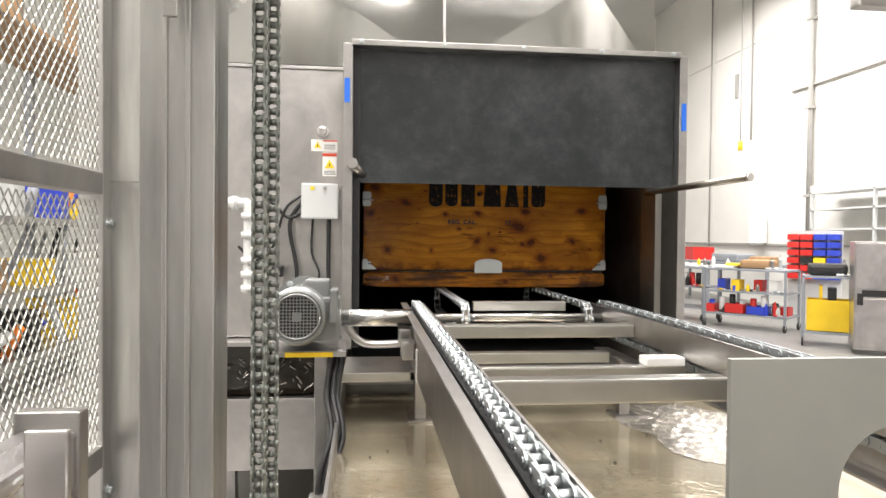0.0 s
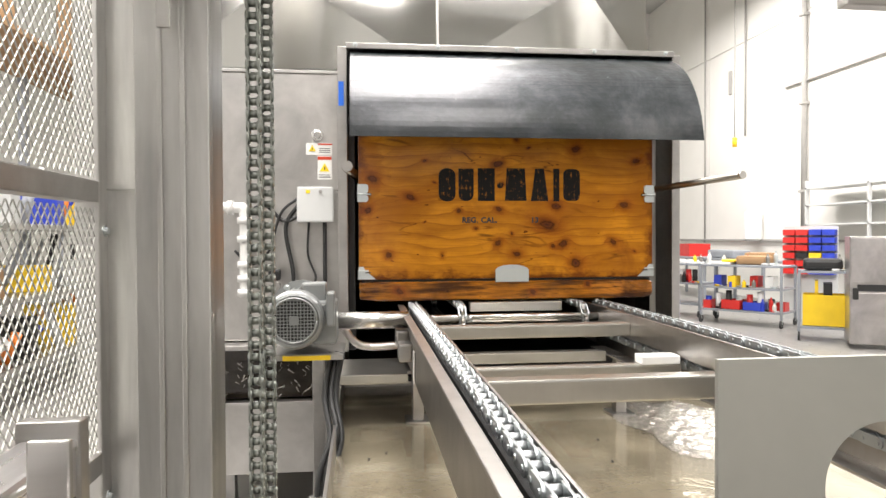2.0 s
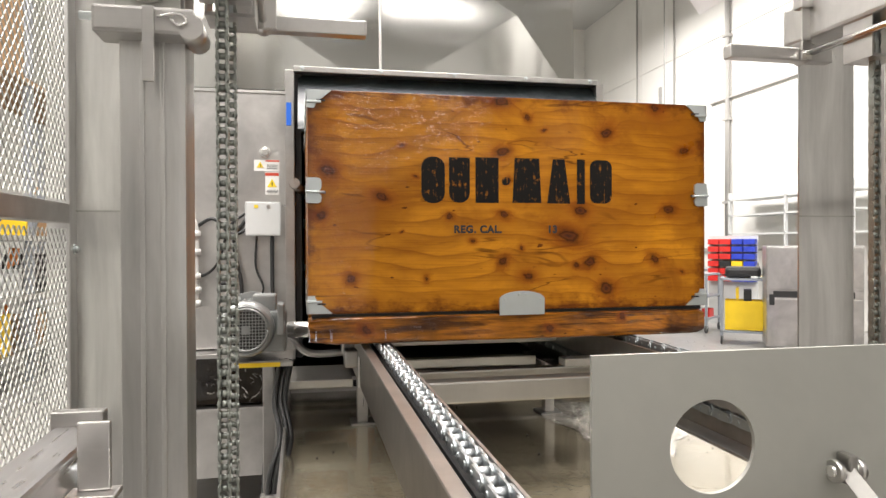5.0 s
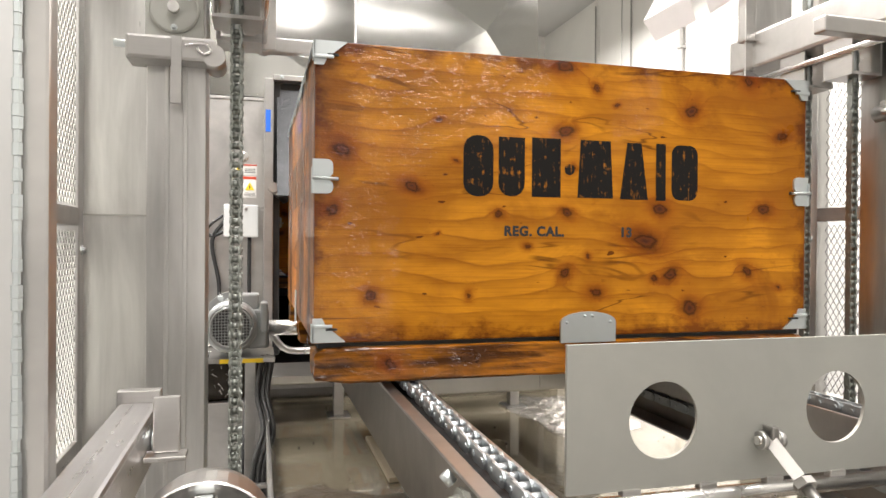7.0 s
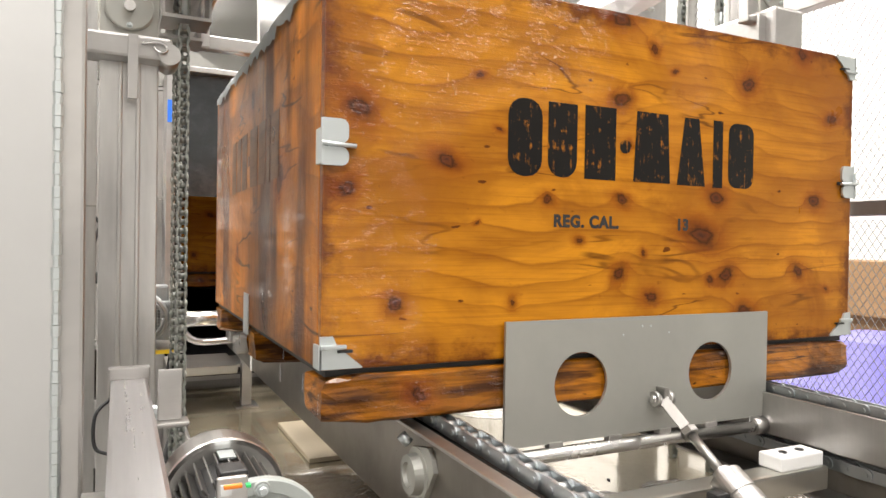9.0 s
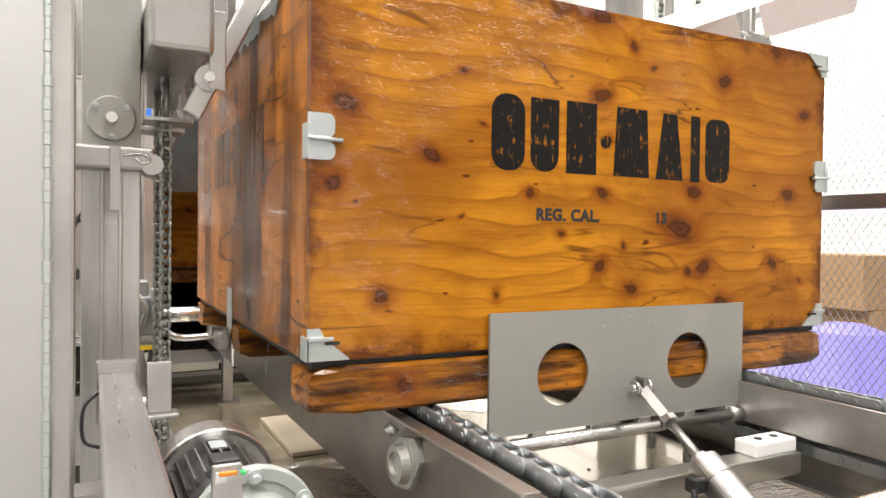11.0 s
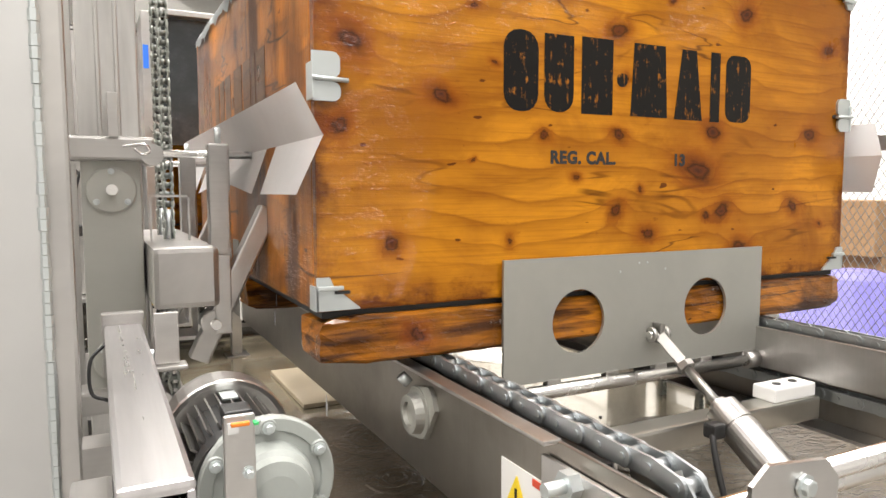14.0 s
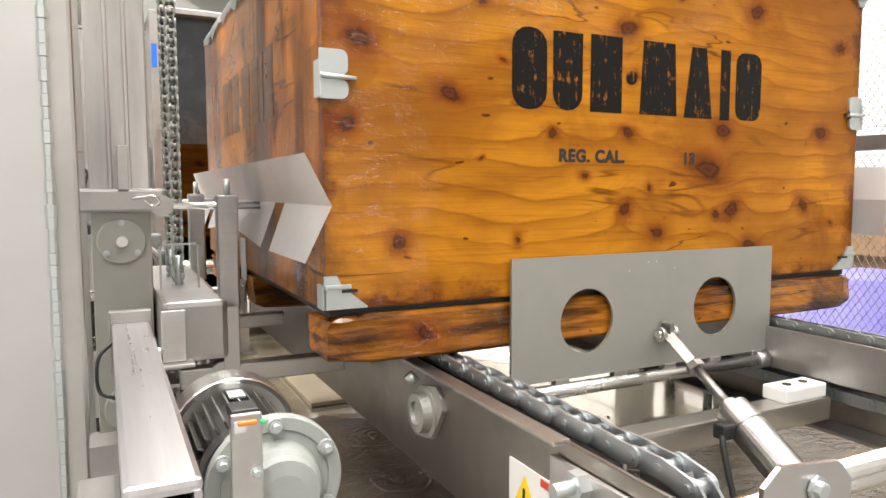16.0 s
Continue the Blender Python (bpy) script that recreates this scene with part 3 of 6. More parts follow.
# tank under the left part
part("ledge", boxes((XL, -0.62, 0.98, 1.12, -0.225, -0.205), bevel=0.003), STEEL, washer)
# shade of the tank opening is painted into this wall
part("tank_back", boxes((XL, -0.66, 1.16, 1.18, -0.47, -0.225)), TANK_SHADE, washer, "wet inner tank wall with its shade painted near-black")
part("tank_front", boxes((XL, -0.66, 1.05, 1.07, -0.78, -0.465), bevel=0.004), STEEL_X, washer)
part("tank_lip", boxes((XL, -0.66, 1.03, 1.08, -0.475, -0.46), bevel=0.003), STEEL_X, washer)
part("tank_floor", boxes((XL, -0.66, 1.07, 1.17, -0.6, -0.58)), WET, washer)
rnd = random.Random(5)
bm = bmesh.new()
for k in range(70):
    x, z = rnd.uniform(XL + 0.1, -0.68), rnd.uniform(-0.45, -0.30)
    q = rnd.uniform(0.004, 0.012)
    rod(bm, (x, 1.13, z), (x + rnd.uniform(-0.03, 0.03), 1.12, z - rnd.uniform(0.0, 0.02)), q * 0.35, 5, q * 0.15)
part("splash", bm, RIPPLE, washer, "splashing wash water in the open tank")["kind"] = "stuff"
for lx in (-1.3, -0.6, 0.5):
    part("machine_leg", boxes((lx, lx + 0.08, 1.4, 1.48, -CH, -0.6)), STEEL, washer)
part("belly", boxes((XL, XR, 1.2, 6.4, -0.8, -0.6)), WET, washer)
# push button on the front
btn = bmesh.new()
turned(btn, (-0.792, WY, 0.712), (0, -1, 0), ((0, 0.026), (0.008, 0.026), (0.009, 0.019), (0.02, 0.019), (0.022, 0.015)), 24)
part("push_button", btn, CHROME, washer, "round steel push button")


def warning_label(parent, x, y, z, w, h, m=None, stacked=False):
    lab = part("warning_label", boxes((x, x + w, y - 0.002, y, z, z + h)), STICK_W, parent, "white warning label with yellow triangle")
    part("label_band", boxes((x + w * (0.0 if stacked else 0.45), x + w, y - 0.003, y - 0.0005, z + h * 0.84, z + h * 0.97)), STICK_R, lab)
    tri = bmesh.new()
    s = min(w * (0.7 if stacked else 0.42), h * 0.6)
    cx, cz = (x + w / 2, z + h * 0.34) if stacked else (x + w * 0.24, z + h * 0.3)
    slab(tri, ((cx - s / 2, cz), (cx + s / 2, cz), (cx, cz + s * 0.88)), 0.0018)
    part("warning_triangle", tri, STICK_Y, lab, m=pose(0, y - 0.0042, 0))
    part("text_bar", boxes((cx - s * 0.05, cx + s * 0.05, y - 0.0052, y - 0.004, cz + s * 0.15, cz + s * 0.5)), INK_SHADE, lab)
    for k in range(3):
        part("text_bar", boxes((x + w * (0.1 if stacked else 0.5), x + w * 0.92, y - 0.0032, y - 0.0005, z + h * (0.12 + 0.1 * k) * (0.6 if stacked else 1.6), z + h * (0.15 + 0.1 * k) * (0.6 if stacked else 1.6))), INK_SHADE, lab)


warning_label(washer, -0.842, WY, 0.625, 0.115, 0.052)
warning_label(washer, -0.792, WY, 0.515, 0.062, 0.105, stacked=True)

# rubber curtain in hinged strips; it is lifted by the passing bin
CURT_Y, CURT_Z, CURT_L, CURT_N = 0.915, 1.035, 0.56, 28
curtain = thing("rubber_curtain", "black dusty rubber flap curtain hanging in the opening", "curtain", pose(0, CURT_Y, CH + CURT_Z))
strips = []
for i in range(CURT_N):
    bm = bmesh.new()
    h = CURT_L / CURT_N
    box(bm, -0.64, 0.752, -0.003, 0.003, -h, 0.0)
    uv = bm.loops.layers.uv.new("sheet")
    for f in bm.faces:
        for lp in f.loops:
            lp[uv].uv = (lp.vert.co.x, lp.vert.co.z - i * h)
    strips.append(part("curtain_strip", bm, SHEET, curtain, m=pose(0, 0, -i * h)))

# long round bar that guides the bins
arm = thing("guide_bar", "round dull steel guide bar sticking out beside the opening", "bar", pose(0, 0, CH))
part("bar", rods(((0.625, 0.89, 0.452), (0.75, 0.30, 0.472), 0.0135)), WET, arm)
part("bar_end", rods(((0.75, 0.30, 0.472), (0.752, 0.29, 0.4725), 0.0145)), STEEL, arm)
arm = thing("guide_bar", "short round guide bar with an eye beside the opening", "bar", pose(0, 0, CH))
part("bar", rods(((-0.66, 0.84, 0.545), (-0.60, 0.95, 0.50), 0.020)), WET, arm)
part("eye", rods(((-0.655, 0.80, 0.545), (-0.655, 0.83, 0.545), 0.022)), STEEL, arm)

# ---- junction box, pipes and cables on the washer ----
jb = thing("junction_box", "light grey plastic junction box with a rounded lid", "electrical box", pose(0, 0, CH))
part("body", boxes((-0.875, -0.722, 1.03, WY, 0.325, 0.475), bevel=0.008), GREYBOX, jb)
part("lid", boxes((-0.878, -0.719, 1.018, 1.03, 0.322, 0.478), bevel=0.008), GREYBOX, jb)
part("sign", boxes((-0.838, -0.820, 1.016, 1.0175, 0.448, 0.462)), STICK_Y, jb)
part("knob", rods(((-0.775, 1.018, 0.455), (-0.775, 1.012, 0.455), 0.008)), STEEL, jb)
part("bracket", boxes((-0.722, -0.66, 1.04, 1.06, 0.452, 0.468)), STEEL, jb)
cables = thing("cable_bundle", "black power cables hanging below the junction box", "cable", pose(0, 0, CH))
for pts, r in ((((-0.760, 1.05, 0.33), (-0.760, 1.05, 0.10), (-0.755, 1.0, -0.2), (-0.77, 0.75, -0.45), (-0.78, 0.6, -0.75), (-0.75, 0.4, -1.1)), 0.009),
               (((-0.830, 1.07, 0.33), (-0.835, 1.07, 0.18), (-0.80, 1.05, 0.08), (-0.835, 1.04, 0.02), (-0.86, 0.9, 0.0)), 0.005),
               (((-0.875, 1.06, 0.40), (-0.93, 1.06, 0.30), (-0.90, 1.05, 0.12), (-0.89, 1.0, 0.02), (-0.85, 0.7, -0.05), (-0.83, 0.45, -0.02)), 0.009),
               (((-0.875, 1.06, 0.35), (-0.94, 1.06, 0.33), (-1.02, 1.06, 0.40), (-1.10, 1.07, 0.36)), 0.008),
               (((-0.875, 1.06, 0.43), (-0.95, 1.05, 0.36), (-1.0, 1.05, 0.2), (-1.08, 1.06, 0.14), (-1.15, 1.07, 0.2)), 0.006)):
    bm = bmesh.new()
    hose(bm, pts, r)
    part("cable", bm, CABLE, cables)
hoses = thing("cable_bundle", "black cables and hose running down the frame", "cable", pose(0, 0, CH))
for dx, dy in ((0, 0), (0.02, 0.01), (0.035, -0.01)):
    bm = bmesh.new()
    hose(bm, ((-0.70 + dx, 0.25 + dy, -0.12), (-0.72 + dx, 0.2, -0.25), (-0.70 + dx, 0.12, -0.36 + dy), (-0.735 + dx, 0.05, -0.5), (-0.72 + dx, 0.0, -0.8), (-0.78, -0.1, -1.1)), 0.010)
    part("cable", bm, CABLE, hoses)
part("clamp", boxes((-0.76, -0.67, 0.02, 0.06, -0.53, -0.515), bevel=0.003), STEEL, hoses)
pipe = thing("water_pipe", "white plastic water pipe with elbow and unions", "pipe", pose(0, 0, CH))
bm = bmesh.new()
hose(bm, ((-1.25, 1.02, 0.385), (-1.13, 1.02, 0.385), (-1.10, 1.02, 0.355), (-1.10, 1.02, 0.10), (-1.10, 1.02, 0.0)), 0.022, 12)
part("tube", bm, PVC, pipe)
for z in (0.33, 0.25, 0.14, 0.08, 0.02):
    part("union", rods(((-1.10, 1.02, z - 0.014), (-1.10, 1.02, z + 0.014), 0.031)), PVC, pipe)
part("union", rods(((-1.145, 1.02, 0.385), (-1.17, 1.02, 0.385), 0.031)), PVC, pipe)
part("valve", boxes((-1.0, -0.95, 1.0, 1.05, 0.07, 0.12), bevel=0.01), DARK, pipe, "black valve")
part("valve_stub", rods(((-0.96, 1.0, 0.05), (-0.96, 0.97, 0.05), 0.016)), STEEL, pipe)

# ---- drip pan ----
pan = thing("drip_pan", "wide wet stainless steel drip pan under the conveyor", "pan", pose(0, 0, CH))
PZ = -0.41
part("pan_floor", boxes((-0.68, 1.05, -2.3, 1.06, PZ - 0.01, PZ)), PAN, pan)
part("pan_side", boxes((-0.69, -0.68, -2.3, 1.06, PZ - 0.03, PZ + 0.085), bevel=0.002), STEEL_X, pan)
part("pan_side", boxes((1.05, 1.06, -2.3, 1.06, PZ - 0.03, PZ + 0.085), bevel=0.002), STEEL_X, pan)
part("pan_back", boxes((-0.68, 1.05, 1.05, 1.06, PZ - 0.03, PZ + 0.10), bevel=0.002), STEEL_X, pan)
part("back_step", boxes((-0.68, 1.05, 0.80, 1.05, PZ + 0.10, PZ + 0.115), bevel=0.002), STEEL_X, pan)
for lx in (-0.62, 0.95):
    for ly in (-2.1, -0.6, 0.9):
        part("pan_leg", boxes((lx, lx + 0.05, ly, ly + 0.05, -CH, PZ - 0.01)), STEEL, pan)
bm = bmesh.new()
rnd = random.Random(21)
WAVES = [(2 * math.pi / rnd.uniform(0.028, 0.085), rnd.uniform(0, math.pi), rnd.uniform(0, 6.3), rnd.uniform(0.5, 1.0)) for _ in range(18)]
NX, NY = 90, 150
grid = {}
for i in range(NX + 1):
    for j in range(NY + 1):
        x, y = 0.24 + 0.62 * i / NX, -0.24 + 1.0 * j / NY
        a = math.atan2((y - 0.26) / 0.46, (x - 0.55) / 0.28)
        out = math.hypot((x - 0.55) / 0.28, (y - 0.26) / 0.46) / (0.86 + 0.10 * math.sin(3 * a + 1) + 0.06 * math.sin(7 * a))
        if out < 1:
            z = sum(0.00075 * w * math.sin(k * (x * math.cos(d) + y * math.sin(d)) + p) / math.sqrt(k * 0.01) for k, d, p, w in WAVES)
            grid[i, j] = bm.verts.new((x, y, PZ + 0.0008 + (0.005 + z) * (1 - out ** 3)))
for i in range(NX):
    for j in range(NY):
        q = [grid.get(k) for k in ((i, j), (i + 1, j), (i + 1, j + 1), (i, j + 1))]
        if None not in q:
            bm.faces.new(q).smooth = True
part("puddle", bm, RIPPLE, pan, "rippling shallow water")
bm = bmesh.new()
edge = [(-0.675 + 1.72 * k / 40, -0.40 + 0.05 * math.sin(k * 0.7) + rnd.uniform(-0.025, 0.025) - 0.7 * max(0.0, (k - 8) / 32) ** 0.5) for k in range(41)]
loop = edge + [(1.045, -2.29), (-0.675, -2.29)]
lo, hi = [bm.verts.new((x, y, PZ + 0.0003)) for x, y in loop], [bm.verts.new((x, y, PZ + 0.0025)) for x, y in loop]
bm.faces.new(hi)
for k in range(len(loop)):
    bm.faces.new((lo[k], lo[(k + 1) % len(loop)], hi[(k + 1) % len(loop)], hi[k]))
part("standing_water", bm, DIRTY_WATER, pan, "shallow dark dirty water")
for px, py, pr in ((-0.248, -0.70, 0.11), (-0.30, -0.98, 0.07), (0.30, -1.15, 0.10)):
    bm = bmesh.new()
    rows = []
    for i in range(26):
        r = pr * (0.02 + 0.98 * i / 25)
        row = []
        for k in range(40):
            a = 2 * math.pi * k / 40
            z = (0.0022 * math.sin(2 * math.pi * r / 0.021 + 1.2 * math.sin(2 * a + px * 9)) + 0.0012 * math.sin(5 * a + r * 160)) * (1 - i / 25) ** 0.7
            row.append(bm.verts.new((px + r * math.cos(a), py + r * 1.2 * math.sin(a), PZ + (0.0052 if i < 25 else 0.0026) + z)))
        rows.append(row)
    for lo, hi in zip(rows, rows[1:]):
        for k in range(40):
            bm.faces.new((lo[k], lo[(k + 1) % 40], hi[(k + 1) % 40], hi[k])).smooth = True
    bm.faces.new(rows[0][::-1])
    part("drip_ring", bm, DIRTY_WATER, pan, "rings where drops hit the water")
bm = bmesh.new()
for k in range(60):
    x, y, q = rnd.uniform(-0.6, 0.9), rnd.uniform(-1.4, 0.7), rnd.uniform(0.002, 0.006)
    box(bm, x, x + q, y, y + q * 1.6, PZ + 0.0005, PZ + q * 0.6, m=None)
part("wood_chips", bm, INK_SHADE, pan, "small dark wood chips")["kind"] = "stuff"
part("plank", boxes((-0.345, -0.185, -0.37, 0.09, PZ + 0.001, PZ + 0.016), bevel=0.003), coat("pale_board", (0.42, 0.36, 0.26), 0.35, 0.15), pan, "pale wet board lying in the pan")

# ---- chain conveyor ----
conv = thing("chain_conveyor", "stainless steel twin-strand chain conveyor", "conveyor", pose(0, 0, CH))
CL, CR = -0.400, 0.36
for side, cx in ((-1, CL), (1, CR)):
    s = part("side_rail", boxes((cx + side * 0.030, cx + side * 0.036, -1.98, 0.80, -0.20, -0.020), bevel=0.002), WET, conv)
    part("rail_lip", boxes((min(cx + side * 0.030, cx + side * 0.055), max(cx + side * 0.030, cx + side * 0.055), -1.80, 0.78, -0.024, -0.018), bevel=0.002), STEEL_X, s)
    part("inner_rail", boxes((cx - side * 0.036, cx - side * 0.030, -1.82, 0.75, -0.10, -0.016), bevel=0.002), STEEL_X, conv)
    part("wear_strip", boxes((cx - 0.011, cx + 0.011, -1.84, 0.68, -0.10, -0.040)), DARK, conv)
    part("rail_foot", boxes((cx - 0.03, cx + 0.03, -1.8, 0.7, -0.20, -0.194)), STEEL_X, conv)
    for ly in (0.44, -1.9):
        leg = part("leg", boxes((cx + side * 0.0 - 0.02, cx + 0.02, ly, ly + 0.045, PZ + 0.006, -0.19), bevel=0.003), STEEL, conv)
        part("foot", boxes((cx - 0.045, cx + 0.045, ly - 0.03, ly + 0.075, PZ, PZ + 0.008), bevel=0.002), STEEL, leg)
for y, z, h, d in ((0.29, -0.045, 0.045, 0.05), (-0.10, -0.115, 0.035, 0.04), (-0.33, -0.10, 0.062, 0.06), (-1.58, -0.125, 0.045, 0.05)):
    part("cross_beam", boxes((CL + 0.036, CR - 0.036, y - d / 2, y + d / 2, z - h, z), bevel=0.006), STEEL_H, conv)
part("transfer_beam", boxes((-0.17, 0.21, 0.70, 0.74, -0.045, -0.008), bevel=0.004), STEEL_H, conv)
part("transfer_rod", rods(((-0.19, 0.52, -0.045), (0.23, 0.52, -0.045), 0.009)), CHROME, conv)
part("lower_beam", boxes((CL + 0.036, CR - 0.036, 0.50, 0.55, -0.22, -0.18), bevel=0.005), STEEL_H, conv)
part("outer_beam", boxes((-0.70, CL - 0.036, 0.44, 0.50, -0.27, -0.235), bevel=0.005), STEEL_H, conv)
part("outer_shelf", boxes((-0.70, CL - 0.036, 0.50, 0.78, -0.245, -0.238)), STEEL_H, conv)
part("drive_shaft", rods(((-0.70, 0.40, -0.035), (CL - 0.036, 0.40, -0.035), 0.030)), CHROME, conv)
part("drive_shaft", rods(((CL, 0.60, -0.06), (CR, 0.60, -0.06), 0.017)), CHROME, conv)
part("idle_shaft", rods(((CL - 0.05, -1.93, -0.075), (CR + 0.05, -1.93, -0.075), 0.015)), CHROME, conv)
for x, y in ((-0.22, 0.60), (0.26, 0.60), (CL, 0.60), (CR, 0.60), (CL, -1.93), (CR, -1.93)):
    sp = bmesh.new()
    n = 12
    r = 0.055
    slab(sp, [((r + (0.010 if k % 2 else -0.006)) * math.cos(math.pi * k / n), (r + (0.010 if k % 2 else -0.006)) * math.sin(math.pi * k / n)) for k in range(2 * n)], 0.010)
    part("sprocket", sp, STEEL, conv, m=pose(x + 0.005, y, -0.07, 0, 0, 90))
# block bearings, pads and tensioners
for x, y, z in ((CL - 0.052, 0.42, -0.10), (CL - 0.052, 0.24, -0.12)):
    part("bearing_block", boxes((x - 0.03, x + 0.016, y - 0.045, y + 0.045, z - 0.03, z + 0.03), bevel=0.008), STEEL, conv)
fl = bmesh.new()
turned(fl, (CL - 0.036, -1.435, -0.092), (-1, 0, 0), ((0, 0.042), (0.010, 0.042), (0.011, 0.034), (0.026, 0.031), (0.027, 0.020), (0.020, 0.019)), 24)
fb = part("flange_bearing", fl, DULL, conv, "grey flange bearing with grease nipple")
bm = bmesh.new()
slab(bm, ((-0.06, -0.02), (0, -0.045), (0.06, -0.02), (0.065, 0.0), (0.06, 0.02), (0, 0.045), (-0.06, 0.02), (-0.065, 0)), 0.008)
part("flange", bm, DULL, fb, m=pose(CL - 0.036, -1.435, -0.092, 0, 35, 90))
part("grease_nipple", rods(((CL - 0.05, -1.41, -0.049), (CL - 0.062, -1.405, -0.035), 0.009)), ZINC, fb)
part("nylon_pad", boxes((0.20, CR - 0.045, -1.60, -1.55, -0.125, -0.098), bevel=0.004), WHITE, conv, "white nylon guide block with two dark holes")
# no bores: near-black discs paint the shade of two holes
for px in (0.235, 0.28):
    part("pad_hole", rods(((px, -1.575, -0.099), (px, -1.575, -0.0965), 0.008)), DARK, conv)
part("nylon_pad", boxes((0.20, CR - 0.045, -0.13, -0.07, -0.115, -0.09), bevel=0.004), WHITE, conv)
rail_label = thing("warning_sticker", "white and red warning sticker with yellow triangle on the rail", "sticker", Matrix.Translation((CL - 0.0362, -1.682, CH - 0.149)) @ pose(0, 0, 0, 0, 0, -90))
warning_label(rail_label, 0.0, -0.0, 0.0, 0.16, 0.07)
tens = thing("chain_tensioner", "steel take-up plate with bolt at the rail's end", "bracket", pose(0, 0, CH))
part("plate", boxes((CL - 0.045, CL - 0.038, -2.02, -1.78, -0.20, -0.04), bevel=0.002), STEEL_X, tens)
part("stud", rods(((CL - 0.045, -1.843, -0.052), (CL - 0.085, -1.843, -0.052), 0.008)), ZINC, tens)
part("nut", rods(((CL - 0.045, -1.843, -0.052), (CL - 0.060, -1.843, -0.052), 0.017), seg=6), ZINC, tens)
# paper tag on the rail
tag = thing("paper_tag", "white paper tag tied to the side rail", "tag", pose(0, 0, CH))
part("tag", boxes((CL - 0.042, CL - 0.038, 0.10, 0.125, -0.20, -0.10)), STICK_W, tag)


def link_mesh(pitch, wide, plate, roller, thick, outer):
    """One chain link along y: two waisted side plates, pins and a roller."""
    bm = bmesh.new()
    half = wide / 2 + (thick if outer else 0.0)
    for s in (-1, 1):
        x = s * half
        n = 8
        pts = []
        for c, a0 in ((pitch / 2, -90), (-pitch / 2, 90)):
            pts += [(c + plate * math.cos(radians(a0 + 180 * k / n)), plate * math.sin(radians(a0 + 180 * k / n))) for k in range(n + 1)]
        lo = [bm.verts.new((x - thick / 2, y, z)) for y, z in pts]
        hi = [bm.verts.new((x + thick / 2, y, z)) for y, z in pts]
        for k in range(len(pts)):
            bm.faces.new((lo[k], lo[(k + 1) % len(pts)], hi[(k + 1) % len(pts)], hi[k]))
        bm.faces.new(lo[::-1])
        bm.faces.new(hi)
    for c in (-pitch / 2, pitch / 2):
        if outer:
            rod(bm, (-half - thick, c, 0), (half + thick, c, 0), plate * 0.42, 8)
        else:
            rod(bm, (-half, c, 0), (half, c, 0), roller, 10)
    bmesh.ops.recalc_face_normals(bm, faces=bm.faces)
    data = bpy.data.meshes.new("link")
    bm.to_mesh(data)
    bm.free()
    return data


PITCH = 0.0381
OUT, INN = link_mesh(PITCH, 0.0195, 0.0112, 0.0082, 0.0036, True), link_mesh(PITCH, 0.0195, 0.0112, 0.0082, 0.0036, False)
for d in (OUT, INN):
    d.materials.append(DRIVE)


def loop_pose(s, y_back, y_front, r, z):
    """The place on a chain loop, s metres along it: top run towards -y, round the front, back below."""
    run = y_back - y_front
    arc = math.pi * r
    s = s % (2 * run + 2 * arc)
    if s < run:
        return y_back - s, z, 180.0
    if s < run + arc:
        a = (s - run) / r
        return y_front - r * math.sin(a), z - r + r * math.cos(a), 180.0 + math.degrees(a)
    if s < 2 * run + arc:
        return y_front + (s - run - arc), z - 2 * r, 360.0
    a = (s - 2 * run - arc) / r
    return y_back + r * math.sin(a), z - r - r * math.cos(a), 360.0 + math.degrees(a)


chains = []
for name, cx, y0, y1, r in (("conveyor_chain", CL, 0.68, -1.93, 0.058), ("conveyor_chain", CR, 0.68, -1.93, 0.058), ("conveyor_chain", -0.22, 1.55, 0.62, 0.058), ("conveyor_chain", 0.26, 1.55, 0.62, 0.058)):
    ch = thing(name, "galvanised roller conveyor chain with plain links", "chain", pose(cx, 0, CH - 0.0120), "conveyor chains")
    total = 2 * (y0 - y1) + 2 * math.pi * r
    count = int(total / PITCH / 2) * 2
    chains.append((ch, [placed(OUT if k % 2 else INN, "link", ch, pose(0, 0, 0)) for k in range(count)], total / count, y0, y1, r))

# ---- bin stop plate and its air cylinder ----
stop = thing("stop_plate", "grey steel bin stop plate with two round holes", "plate", pose(-0.007, -1.456, CH))
plane_plate("plate", ((-0.288, -0.066), (0.340, -0.066), (0.340, 0.150), (-0.288, 0.150)), 0.006, pose(0, 0, 0), DULL, stop, ((-0.131, 0.034, 0.0575), (0.182, 0.037, 0.0575)))
part("hinge_rod", rods(((CL + 0.03, 0.0, -0.085), (CR - 0.03, 0.0, -0.085), 0.0125)), CHROME, stop)
for hx in (-0.2, -0.07, 0.05, 0.17, 0.29):
    part("weld", boxes((hx, hx + 0.03, -0.004, 0.012, -0.078, -0.064), bevel=0.003), STEEL, stop)
part("collar", rods(((CR - 0.06, 0.0, -0.085), (CR - 0.03, 0.0, -0.085), 0.018)), STEEL, stop)
air = thing("air_cylinder", "stainless air cylinder with rod clevis behind the stop plate", "cylinder", pose(-0.007, 0.010, CH))
A, B = Vector((0.048, -1.476, -0.004)), Vector((0.048, -1.814, -0.227))
ax = (B - A).normalized()
part("clevis_pin", rods(((0.024, -1.476, -0.004), (0.072, -1.476, -0.004), 0.007)), CHROME, air)
for dx in (-0.016, 0.016):
    cl = bmesh.new()
    rod(cl, A + Vector((dx - 0.004, 0, 0)), A + Vector((dx + 0.004, 0, 0)), 0.014, 16)
    part("clevis_ear", cl, STEEL, air)
